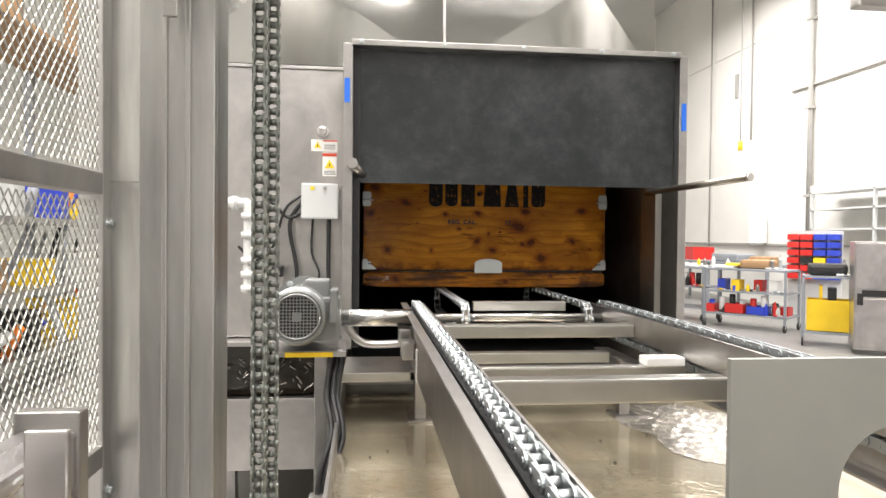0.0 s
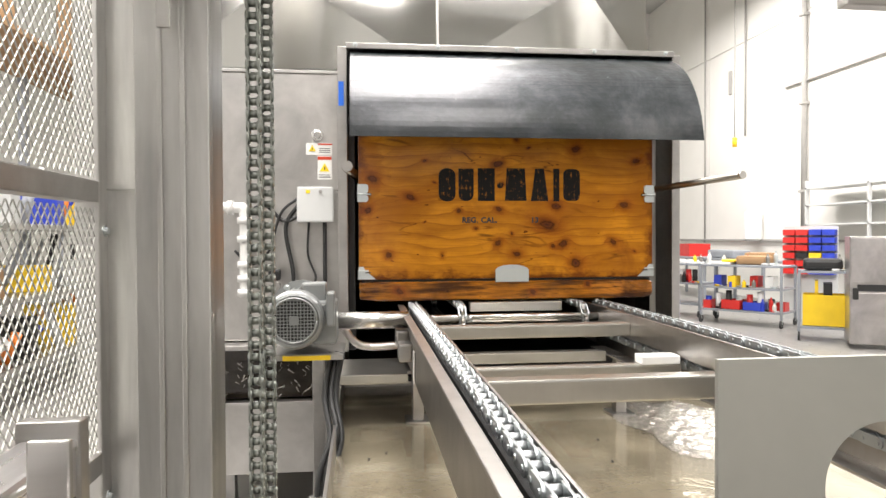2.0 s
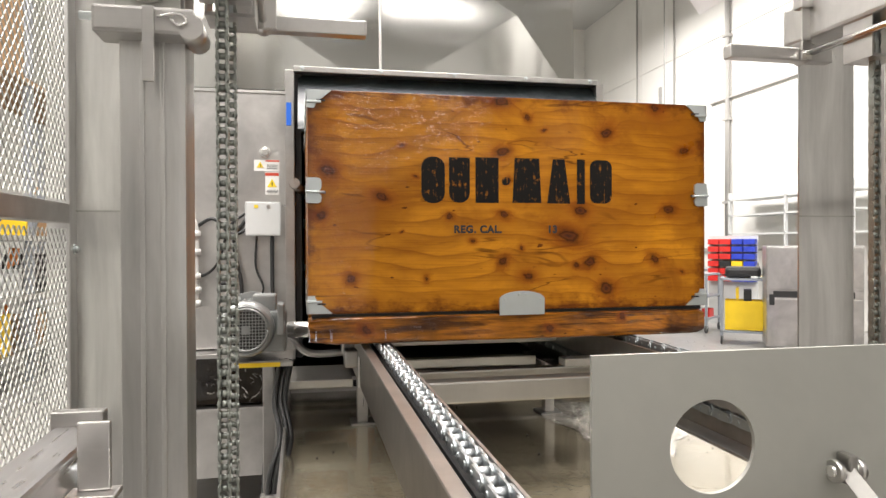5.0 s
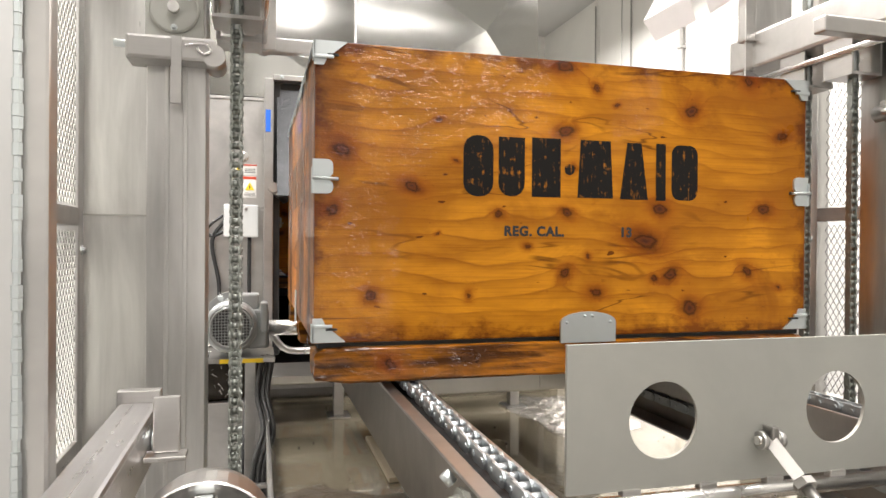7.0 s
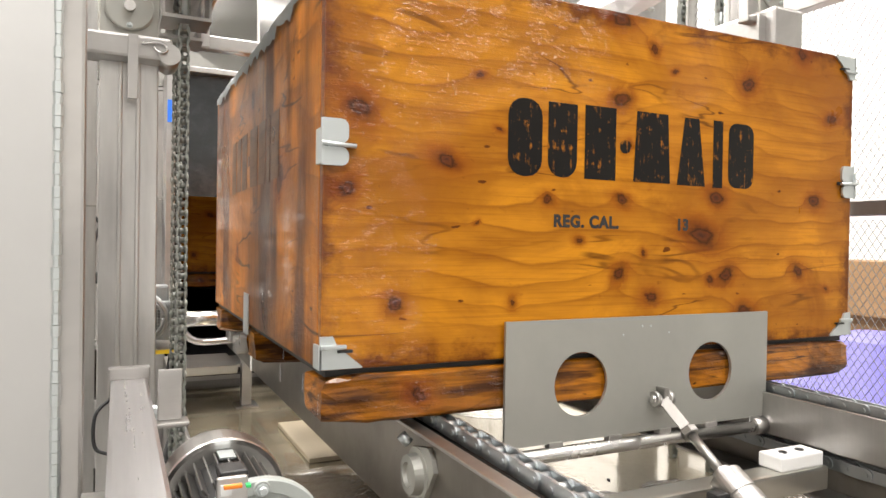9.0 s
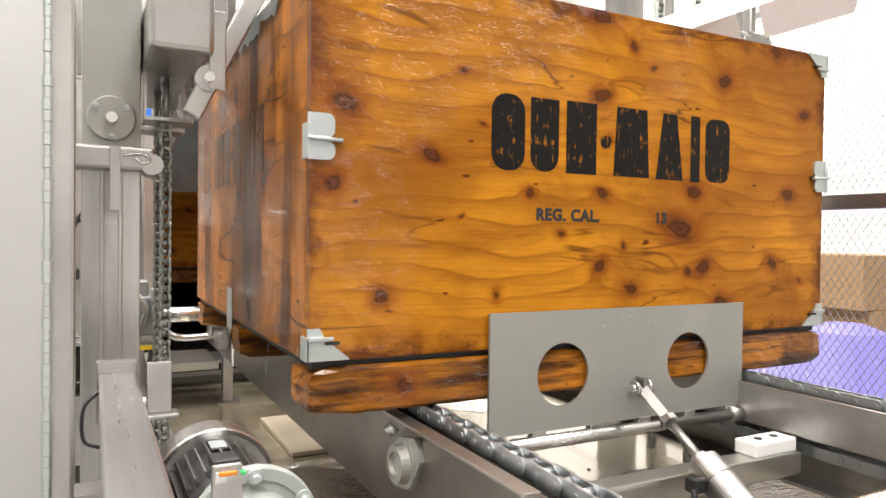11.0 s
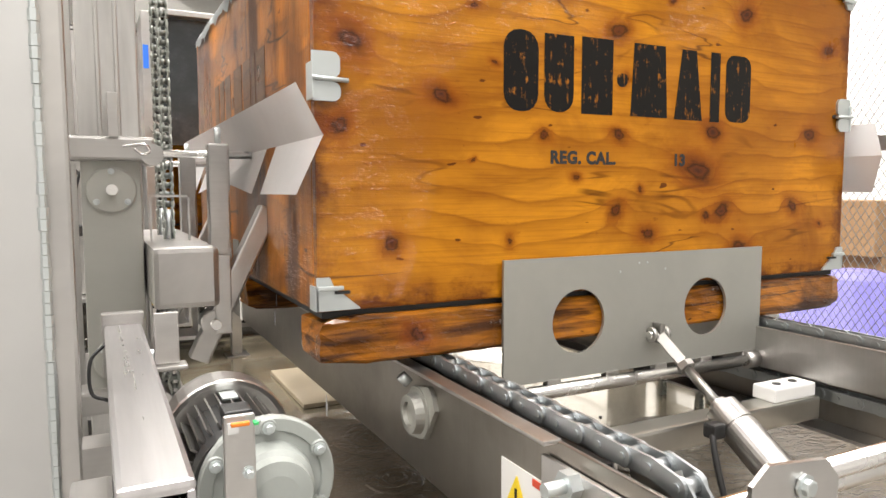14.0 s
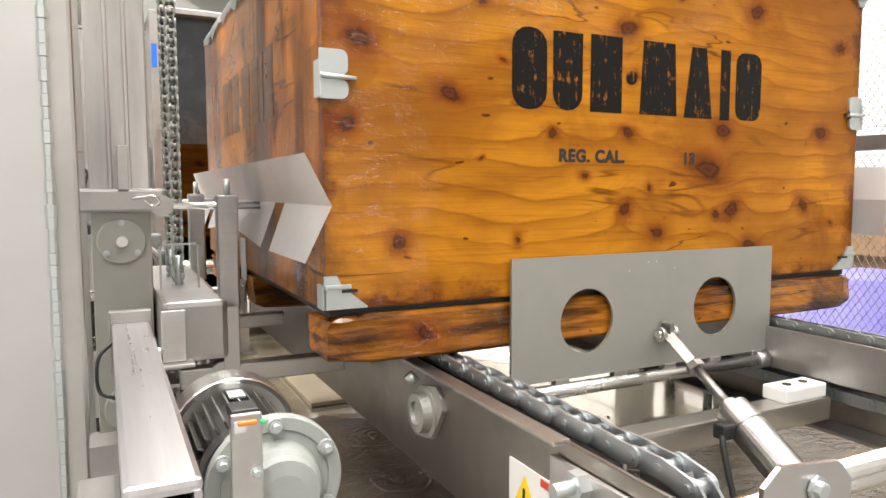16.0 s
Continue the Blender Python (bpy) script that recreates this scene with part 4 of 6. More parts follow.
part("clevis", rods((A + ax * 0.0, A + ax * 0.075, 0.013), seg=4), GREYSTEEL, air)
part("lug", boxes((0.042, 0.054, -1.489, -1.466, -0.020, 0.018), bevel=0.003), GREYSTEEL, air)
part("lock_nut", rods((A + ax * 0.078, A + ax * 0.090, 0.016), seg=6), GREYSTEEL, air)
part("piston_rod", rods((A + ax * 0.07, A + ax * 0.20, 0.0085)), GREYSTEEL, air)
bm = bmesh.new()
turned(bm, A + ax * 0.170, ax, ((0, 0.016), (0.01, 0.016), (0.011, 0.029), (0.05, 0.031), (0.051, 0.029), (0.054, 0.029), (0.055, 0.031), (0.24, 0.031), (0.245, 0.022)), 32)
part("barrel", bm, STEEL, air)
bm = bmesh.new()
hose(bm, (A + ax * 0.215 + Vector((-0.03, 0, 0)), A + ax * 0.22 + Vector((-0.055, 0, -0.01)), A + ax * 0.25 + Vector((-0.062, 0, -0.06)), A + ax * 0.26 + Vector((-0.05, -0.02, -0.16))), 0.0055)
part("air_hose", bm, CABLE, air)
part("fitting", boxes((-0.010, 0.018, -1.665, -1.64, -0.14, -0.115), bevel=0.005), DARK, air)
front_bar = thing("front_bar", "round stainless cross bar with a bracket plate", "bar", pose(0, 0, CH))
part("bar", rods(((-0.31, -1.970, -0.034), (CR + 0.06, -1.970, -0.034), 0.012)), CHROME, front_bar)
plane_plate("bracket_plate", ((-0.07, -0.14), (0.05, -0.14), (0.05, 0.01), (0.03, 0.03), (-0.05, 0.03), (-0.07, 0.01)), 0.006, pose(-0.275, -1.992, -0.035, 0, 4, -4), STEEL, front_bar)
bolt(front_bar, (-0.275, -1.993, -0.03), (0, -1, 0))

# ---- gear motors ----


def fan_motor(name, label, at, turn, side):
    """A flange motor: ribbed body, fan cowl with a grille, terminal box, gearbox."""
    mo = thing(name, label, "motor", Matrix.Translation(at) @ pose(0, 0, 0, 0, 0, turn))
    bm = bmesh.new()
    turned(bm, (0, 0, 0), (0, 1, 0), ((0.004, 0.070), (0.0, 0.078), (0.004, 0.086), (0.014, 0.092), (0.085, 0.092), (0.085, 0.086)), 40)
    cowl = part("fan_cowl", bm, ALU, mo, "light grey ribbed fan cowl")
    for k in range(-6, 7):
        o = k * 0.0105
        w = math.sqrt(max(0.0, 0.069 ** 2 - o * o))
        part("grille_bar", rods(((o, -0.002, -w), (o, -0.002, w), 0.0016), seg=5), ALU, cowl)
        part("grille_bar", rods(((-w, -0.002, o), (w, -0.002, o), 0.0016), seg=5), ALU, cowl)
    ring = bmesh.new()
    hose(ring, [(0.070 * math.cos(2 * math.pi * k / 32), -0.002, 0.070 * math.sin(2 * math.pi * k / 32)) for k in range(33)], 0.004, 6, 1)
    part("grille_ring", ring, ALU, cowl)
    # dark disc paints the shade behind the grille
    part("fan_shadow", rods(((0, 0.0005, 0), (0, 0.003, 0), 0.069)), DARK, cowl)
    part("hub", boxes((-0.014, 0.014, -0.006, 0.0, -0.014, 0.014)), ALU, cowl)
    bm = bmesh.new()
    turned(bm, (0, 0.085, 0), (0, 1, 0), ((0, 0.074), (0.16, 0.074), (0.161, 0.085), (0.18, 0.085)), 32)
    body = part("motor_body", bm, ALU, mo)
    for k in range(26):
        a = 2 * math.pi * k / 26
        bm = bmesh.new()
        box(bm, -0.0018, 0.0018, 0.09, 0.235, 0.072, 0.088, m=pose(0, 0, 0, 0, math.degrees(a), 0))
        part("cooling_fin", bm, ALU, body)
    part("terminal_box", boxes((0.055 * side - 0.04, 0.055 * side + 0.04, 0.09, 0.19, 0.04, 0.11), bevel=0.008), ALU, mo)
    bm = bmesh.new()
    turned(bm, (0, 0.265, 0), (0, 1, 0), ((0, 0.11), (0.02, 0.11), (0.022, 0.095), (0.10, 0.085), (0.14, 0.06)), 32)
    gear = part("gearbox", bm, ALU, mo)
    for k in range(6):
        a = math.pi * k / 3
        bolt(gear, (0.098 * math.cos(a), 0.265, 0.098 * math.sin(a)), (0, -1, 0), 0.008)
    return mo


m1 = fan_motor("gear_motor", "light grey gear motor with round fan grille driving the conveyor", (-0.81, 0.16, CH - 0.003), 0, 1)
part("gear_case", boxes((0.05, 0.13, 0.05, 0.20, -0.085, 0.055), bevel=0.012), ALU, m1)
part("output_flange", boxes((0.10, 0.125, 0.0, 0.10, -0.02, 0.085), bevel=0.006), ALU, m1)
part("foot_plate", boxes((-0.08, 0.14, 0.05, 0.30, -0.125, -0.115)), STEEL, m1)
stand = thing("motor_stand", "square steel stand carrying the gear motor", "stand", pose(0, 0, CH))
part("post", boxes((-0.765, -0.725, 0.30, 0.34, -CH, -0.128), bevel=0.003), STEEL, stand)
part("shelf", boxes((-0.89, -0.66, 0.20, 0.46, -0.135, -0.12)), STEEL, stand)
part("hazard_edge", boxes((-0.85, -0.70, 0.195, 0.199, -0.135, -0.12)), YELLOW, stand)
brace = thing("shaft_guard", "bent steel bar guard under the drive shaft", "guard", pose(0, 0, CH))
bm = bmesh.new()
hose(bm, ((-0.67, 0.44, -0.06), (-0.60, 0.44, -0.13), (CL - 0.04, 0.44, -0.13)), 0.014, 4, 4)
part("bar", bm, STEEL, brace)
m2 = thing("gear_motor", "grey gear motor with ribbed black body near the lift", "motor", Matrix.Translation((-0.772, -1.60, CH - 0.022)) @ Matrix.Diagonal((0.74, 0.74, 0.74, 1)))
bm = bmesh.new()
turned(bm, (0, 0.0, 0), (0, 1, 0), ((-0.026, 0.088), (-0.028, 0.095), (-0.024, 0.097), (0.026, 0.097), (0.060, 0.090), (0.074, 0.06), (0.074, 0.02)), 40)
part("fan_cowl", bm, STEEL, m2, "bright steel fan cowl with rust marks")
bm = bmesh.new()
turned(bm, (0, 0.002, 0), (0, -1, 0), ((0, 0.062), (0.16, 0.062), (0.161, 0.070), (0.19, 0.070)), 32)
body = part("motor_body", bm, DARK, m2)
for k in range(30):
    bm = bmesh.new()
    box(bm, -0.0013, 0.0013, -0.150, -0.004, 0.060, 0.078, m=pose(0, 0, 0, 0, 12 * k, 0))
    part("cooling_fin", bm, GREYSTEEL, body)
part("terminal_box", boxes((-0.022, 0.018, -0.148, -0.100, 0.066, 0.083), bevel=0.005), DARK, m2)
part("led", boxes((-0.010, -0.004, -0.292, -0.283, 0.108, 0.112), bevel=0.001), coat("green_led", (0.03, 0.5, 0.12), 0.3), m2, "small green indicator")
part("name_plate", boxes((-0.012, 0.012, -0.07, -0.03, 0.077, 0.080)), ZINC, body)
bm = bmesh.new()
turned(bm, (0.026, -0.185, -0.008), (0, -1, 0), ((-0.004, 0.080), (0, 0.0925), (0.012, 0.0925), (0.015, 0.090), (0.016, 0.074), (0.012, 0.072), (0.013, 0.060), (0.040, 0.056), (0.046, 0.050), (0.062, 0.048), (0.066, 0.030)), 48)
gear = part("gear_flange", bm, MACHINE, m2, "light grey painted gear flange")
for k in range(6):
    a = math.pi * (k + 0.5) / 3
    lug = bmesh.new()
    rod(lug, (0.026 + 0.080 * math.cos(a), -0.192, -0.008 + 0.080 * math.sin(a)), (0.026 + 0.080 * math.cos(a), -0.206, -0.008 + 0.080 * math.sin(a)), 0.0125, 16, 0.011)
    part("lug", lug, MACHINE, gear)
    bolt(gear, (0.026 + 0.080 * math.cos(a), -0.206, -0.008 + 0.080 * math.sin(a)), (0, -1, 0), 0.006)
part("gear_base", boxes((-0.07, 0.12, -0.36, -0.22, -0.20, -0.095), bevel=0.012), MACHINE, m2)
part("connector", boxes((-0.036, -0.014, -0.290, -0.283, 0.108, 0.113), bevel=0.0015), ORANGE, m2, "small orange cable connector")
part("motor_mount", boxes((-0.10, 0.10, -0.34, 0.05, -0.24, -0.22)), STEEL, m2)
post2 = thing("sensor_bracket", "flat grey upright steel bracket before the motor", "bracket", pose(0, 0, CH))
part("plate", boxes((-0.803, -0.775, -1.80, -1.793, -0.30, 0.064), bevel=0.002), STEEL, post2)
part("led", boxes((-0.800, -0.790, -1.802, -1.7995, 0.048, 0.058)), GREYBOX, post2)
bolt(post2, (-0.782, -1.80, 0.01), (0, -1, 0), 0.004)

# ---- guide arm in the foreground ----
ga = thing("channel_arm", "long bright square steel channel arm with open end", "arm", pose(0, 0, CH))
part("channel_top", boxes((-0.894, -0.846, -1.97, -1.38, 0.072, 0.082), bevel=0.0045), BRIGHT, ga)
part("channel_side", boxes((-0.893, -0.888, -1.97, -1.38, 0.018, 0.0735)), BRIGHT, ga)
part("channel_side", boxes((-0.852, -0.847, -1.97, -1.38, 0.018, 0.0735)), BRIGHT, ga)
part("end_cap", boxes((-0.897, -0.843, -1.385, -1.365, 0.01, 0.098), bevel=0.002), STEEL, ga)
part("slider", boxes((-0.886, -0.855, -1.95, -1.40, 0.022, 0.060)), DARK, ga)
part("clip", boxes((-0.838, -0.808, -1.494, -1.487, 0.046, 0.112), bevel=0.002), STEEL, ga)
part("clip_foot", boxes((-0.846, -0.800, -1.512, -1.480, 0.040, 0.046), bevel=0.002), STEEL, ga)
bolt(ga, (-0.844, -1.44, 0.045), (1, 0, 0), 0.010)
bm = bmesh.new()
hose(bm, ((-0.893, -1.40, 0.06), (-0.912, -1.41, 0.04), (-0.912, -1.42, 0.0), (-0.893, -1.43, -0.01)), 0.0025)
part("sensor_cable", bm, CABLE, ga)
part("end_block", boxes((-0.925, -0.893, -1.86, -1.80, -0.06, 0.03), bevel=0.005), STEEL, ga)
bolt(ga, (-0.91, -1.862, -0.01), (0, -1, 0), 0.006)
part("hanger", boxes((-0.918, -0.893, -1.70, -1.66, -0.6, 0.02)), STEEL, ga)

# ---- lift towers ----


def expanded_mesh(name, y0, y1, z0, z1, parent, tall, wide, strand, metal):
    """Expanded metal in the plane x = 0: upright zigzag strands that touch at the knots."""
    verts, faces = [], []
    cols = int((y1 - y0) / (wide / 2))
    steps = int((z1 - z0) / (tall / 2))
    for i in range(cols):
        yc = y0 + (i + 0.5) * wide / 2
        for k in range(steps + 1):
            out = 1 if (k + i) % 2 else -1
            y, z = yc + out * wide * 0.25, z0 + k * tall / 2
            b = len(verts)
            verts += [(-strand, y - strand * 0.6, z), (strand, y - strand * 0.1, z), (strand, y + strand * 0.6, z), (-strand, y + strand * 0.1, z)]
            if k:
                for q in range(4):
                    faces.append((b - 4 + q, b - 4 + (q + 1) % 4, b + (q + 1) % 4, b + q))
    data = bpy.data.meshes.new(name)
    data.from_pydata(verts, [], faces)
    data.materials.append(metal)
    ob = new(name, data)
    ob.parent = parent
    ob["kind"] = "stuff"
    ob.location.x = 0.020 if parent.location.x < 0 else 0.0
    return ob


VP = 0.01905
V_OUT, V_INN = link_mesh(VP, 0.0140, 0.0088, 0.0062, 0.0026, True), link_mesh(VP, 0.0140, 0.0088, 0.0062, 0.0026, False)
for d in (V_OUT, V_INN):
    d.materials.append(CHAIN)


def tower(side):
    word = "steel lift tower column with channel profile"
    col = thing("lift_column", word, "column", pose(side * 0.869, 0, CH), "lift columns")
    part("web", boxes((-0.052, 0.052, -0.985, -0.965, -CH, 2.6), bevel=0.002), STEEL_V, col)
    for x in (-0.052, 0.044):
        part("flange", boxes((x, x + 0.008, -0.965, -0.885, -CH, 2.6), bevel=0.002), STEEL_V, col)
    for x in (-0.020, 0.012):
        part("ridge", boxes((x, x + 0.008, -0.990, -0.985, -CH, 2.6), bevel=0.002), STEEL_V, col)
    part("base_plate", boxes((-0.12, 0.12, -1.05, -0.6, -CH, -CH + 0.015)), STEEL_V, col)
    back = thing("back_plate", "flat stainless cover plate beside the lift column", "panel", pose(side * 1.0, -0.45 if side < 0 else -0.38, CH), "lift covers")
    w0, w1 = (-0.16, 0.062) if side < 0 else (-0.145, 0.05)
    part("plate", boxes((w0, w1, 0, 0.006, -CH, 2.4), bevel=0.001), STEEL_V, back)
    part("seam", boxes((w0, w1, -0.004, 0.0, 0.36, 0.364)), DULL, back)
    for y in (-0.755, -0.910):
        vc = thing("lift_chain", "oily double-plate vertical lift chain", "chain", pose(side * 0.765, y, CH), "lift chains")
        for k in range(182):
            placed(V_OUT if k % 2 else V_INN, "link", vc, pose(0, 0, -0.95 + k * VP, 90))
    g = thing("guard_fence", "stainless guard frame filled with expanded metal mesh", "fence", pose(-1.17 if side < 0 else 1.12, 0.022 if side < 0 else 0.07, CH), "guards")
    part("upright", boxes((-0.025, 0.025, -0.52, -0.455, -CH, 2.4), bevel=0.004), STEEL_V, g)
    part("upright", boxes((-0.025, 0.025, -1.50, -1.42, -CH, 2.4), bevel=0.004), STEEL_V, g)
    mid = 0.332 if side < 0 else 0.38
    for z in (-0.24, mid, 1.05, 2.3):
        part("rail", boxes((-0.025, 0.025, -1.42, -0.52, z, z + 0.045), bevel=0.003), STEEL, g)
        bolt(g, (-side * 0.025, -0.49, z - 0.06), (-side, 0, 0), 0.008)
    for z0, z1 in ((-0.19, mid - 0.005), (mid + 0.05, 1.045), (1.10, 1.9)):
        expanded_mesh("mesh", -1.42, -0.52, z0, z1, g, 0.030 if side < 0 else 0.036, 0.024, 0.0012 if side < 0 else 0.0020, DULL if side < 0 else GREYSTEEL)
    return col


tower(-1)
tower(1)
near = thing("corner_panel", "smooth stainless corner panel with a rough welded edge", "panel", pose(0, 0, CH))
part("panel", boxes((-1.40, -0.946, -1.60, -1.56, -CH, 2.4), bevel=0.003), SATIN, near)
part("edge_strip", boxes((-0.947, -0.920, -1.595, -1.565, -CH, 2.4), bevel=0.004), STEEL_X, near)
bm = bmesh.new()
rnd = random.Random(3)
for k in range(160):
    z = -0.6 + k * 0.0125
    rod(bm, (-0.946, -1.603, z), (-0.946, -1.603, z + 0.012), 0.0035 + rnd.random() * 0.002, 6)
part("weld_bead", bm, ZINC, near)["kind"] = "stuff"

# ---- lift carriage (moves up and down; the forks fold on it) ----


def carriage(side):
    """In its own space z = 0 is the tube's top; x points to the bin."""
    c = thing("lift_carriage", "stainless lift carriage with roller covers and folding fork", "lift", pose(side * 0.765, 0, CH + 0.935), "lift carriages")
    k = -side
    def X(a, b):
        return (min(k * a, k * b), max(k * a, k * b))
    tube = part("tube", boxes((*X(-0.05, 0.06), -1.16, -0.50, -0.108, 0.0), bevel=0.010), STEEL_X, c)
    part("cover_plate", boxes((*X(-0.155, -0.055), -1.012, -1.004, -0.30, 0.17), bevel=0.001), DULL, c)
    for z, hi in ((0.10, 1), (-0.218, -1)):
        bm = bmesh.new()
        turned(bm, (k * -0.105, -1.012, z), (0, -1, 0), ((0, 0.043), (0.006, 0.043), (0.008, 0.040)), 32)
        disc = part("roller_cover", bm, DULL, c, "round steel roller cover with bolts")
        part("axle", rods(((k * -0.105, -1.02, z), (k * -0.105, -1.035, z), 0.010)), CHROME, disc)
        for a in (90 * hi, 90 * hi + 130, 90 * hi - 130):
            bolt(disc, (k * -0.105 + 0.034 * math.cos(radians(a)), -1.020, z + 0.034 * math.sin(radians(a))), (0, -1, 0), 0.004)
        zc = z + hi * 0.075
        clamp = part("clamp_bar", boxes((*X(-0.185, -0.03), -1.035, -0.96, zc - 0.022, zc + 0.022), bevel=0.006), STEEL, c)
        part("roller", rods(((k * -0.035, -1.04, zc - 0.01), (k * -0.035, -0.95, zc - 0.01), 0.020)), STEEL, clamp)
        part("wiper", boxes((*X(-0.108, -0.090), -1.042, -1.035, zc + (0.02 if hi > 0 else -0.10), zc + (0.10 if hi > 0 else 0.02)), bevel=0.001), STEEL, clamp)
        pin = bmesh.new()
        hose(pin, ((k * -0.085, -1.042, zc + 0.004), (k * -0.05, -1.046, zc + 0.008), (k * -0.04, -1.046, zc - 0.004), (k * -0.052, -1.046, zc - 0.010), (k * -0.065, -1.044, zc)), 0.0025, 6)
        part("cotter_pin", pin, CHROME, clamp)
        part("screw", rods(((k * -0.205, -1.02, zc + 0.005), (k * -0.16, -1.02, zc + 0.005), 0.007)), ZINC, clamp)
        part("nut", rods(((k * -0.180, -1.02, zc + 0.005), (k * -0.172, -1.02, zc + 0.005), 0.014), seg=6), ZINC, clamp)
    # chain anchors under and over the tube
    for y in (-0.755, -0.91):
        an = part("chain_anchor", boxes((*X(-0.045, 0.05), y - 0.045, y + 0.045, -0.205, -0.198), (*X(-0.045, -0.040), y - 0.045, y + 0.045, -0.198, -0.108), (*X(0.045, 0.05), y - 0.045, y + 0.045, -0.198, -0.108)), STEEL, c)
        part("anchor_bolt", rods(((0, y, -0.215), (0, y, -0.10), 0.009)), ZINC, an)
        part("anchor_bolt", rods(((0, y, 0), (0, y, 0.06), 0.009)), ZINC, an)
    for y in (-1.08, -0.60):
        part("upright", boxes((*X(0.055, 0.093), y - 0.018, y + 0.018, -0.03, 0.185), bevel=0.004), STEEL, c)
        part("stop_screw", rods(((k * 0.075, y, 0.185), (k * 0.075, y, 0.215), 0.006)), ZINC, c)
    part("guard_hoop", boxes((*X(-0.04, -0.036), -0.98, -0.976, 0, 0.09), (*X(0.03, 0.034), -0.98, -0.976, 0, 0.09), (*X(-0.04, 0.034), -0.98, -0.976, 0.086, 0.09)), STEEL, c)
    # bent side plate that guides the bin
    bm = bmesh.new()
    shape = ((0.117, 0.245, -1.485), (0.144, 0.172, -1.520), (0.115, 0.092, -1.485))
    cuts = (-1.485, -1.25, -1.18, -0.86, -0.48, -0.41, -0.17)
    grid = []
    for i, (x, z, y0) in enumerate(shape):
        low = i == 2
        grid.append([bm.verts.new((k * x, y0 if j == 0 else (-1.66 - y0 if j == len(cuts) - 1 else y), z + (0.028 if low and j in (3,) else 0.0))) for j, y in enumerate(cuts)])
    for lo, hi in zip(grid, grid[1:]):
        for j in range(len(cuts) - 1):
            if lo is grid[1] and j in (1, 4):
                continue
            bm.faces.new((lo[j], lo[j + 1], hi[j + 1], hi[j]))
    bmesh.ops.solidify(bm, geom=list(bm.faces), thickness=0.004)
    part("side_plate", bm, PALE, c, "bent bright steel side plate")
    for y in (-1.08, -0.60):
        part("push_rod", rods(((k * -0.02, y, 0.165), (k * 0.136, y, 0.165), 0.007)), CHROME, c)
    # folding forks: pivot on a shaft along y
    forks = []
    for y in (-1.10, -0.58):
        bm = bmesh.new()
        box(bm, *X(-0.075, 0.235), -0.018, 0.018, -0.022, 0.014, bevel=0.004)
        fk = part("fork", bm, STEEL, c, m=pose(k * 0.055, y, -0.145))
        part("pivot", rods(((0, -0.026, 0.0), (0, 0.026, 0.0), 0.024)), STEEL, fk)
        forks.append(fk)
        part("pivot_block", boxes((*X(0.055, 0.085), y - 0.028, y - 0.020, -0.165, -0.02), bevel=0.002), STEEL, c)
    part("pivot_shaft", rods(((k * 0.055, -1.14, -0.145), (k * 0.055, -0.54, -0.145), 0.009)), CHROME, c)
    return c, forks


car_l, forks_l = carriage(-1)
car_r, forks_r = carriage(1)

# ---- wooden bins ----


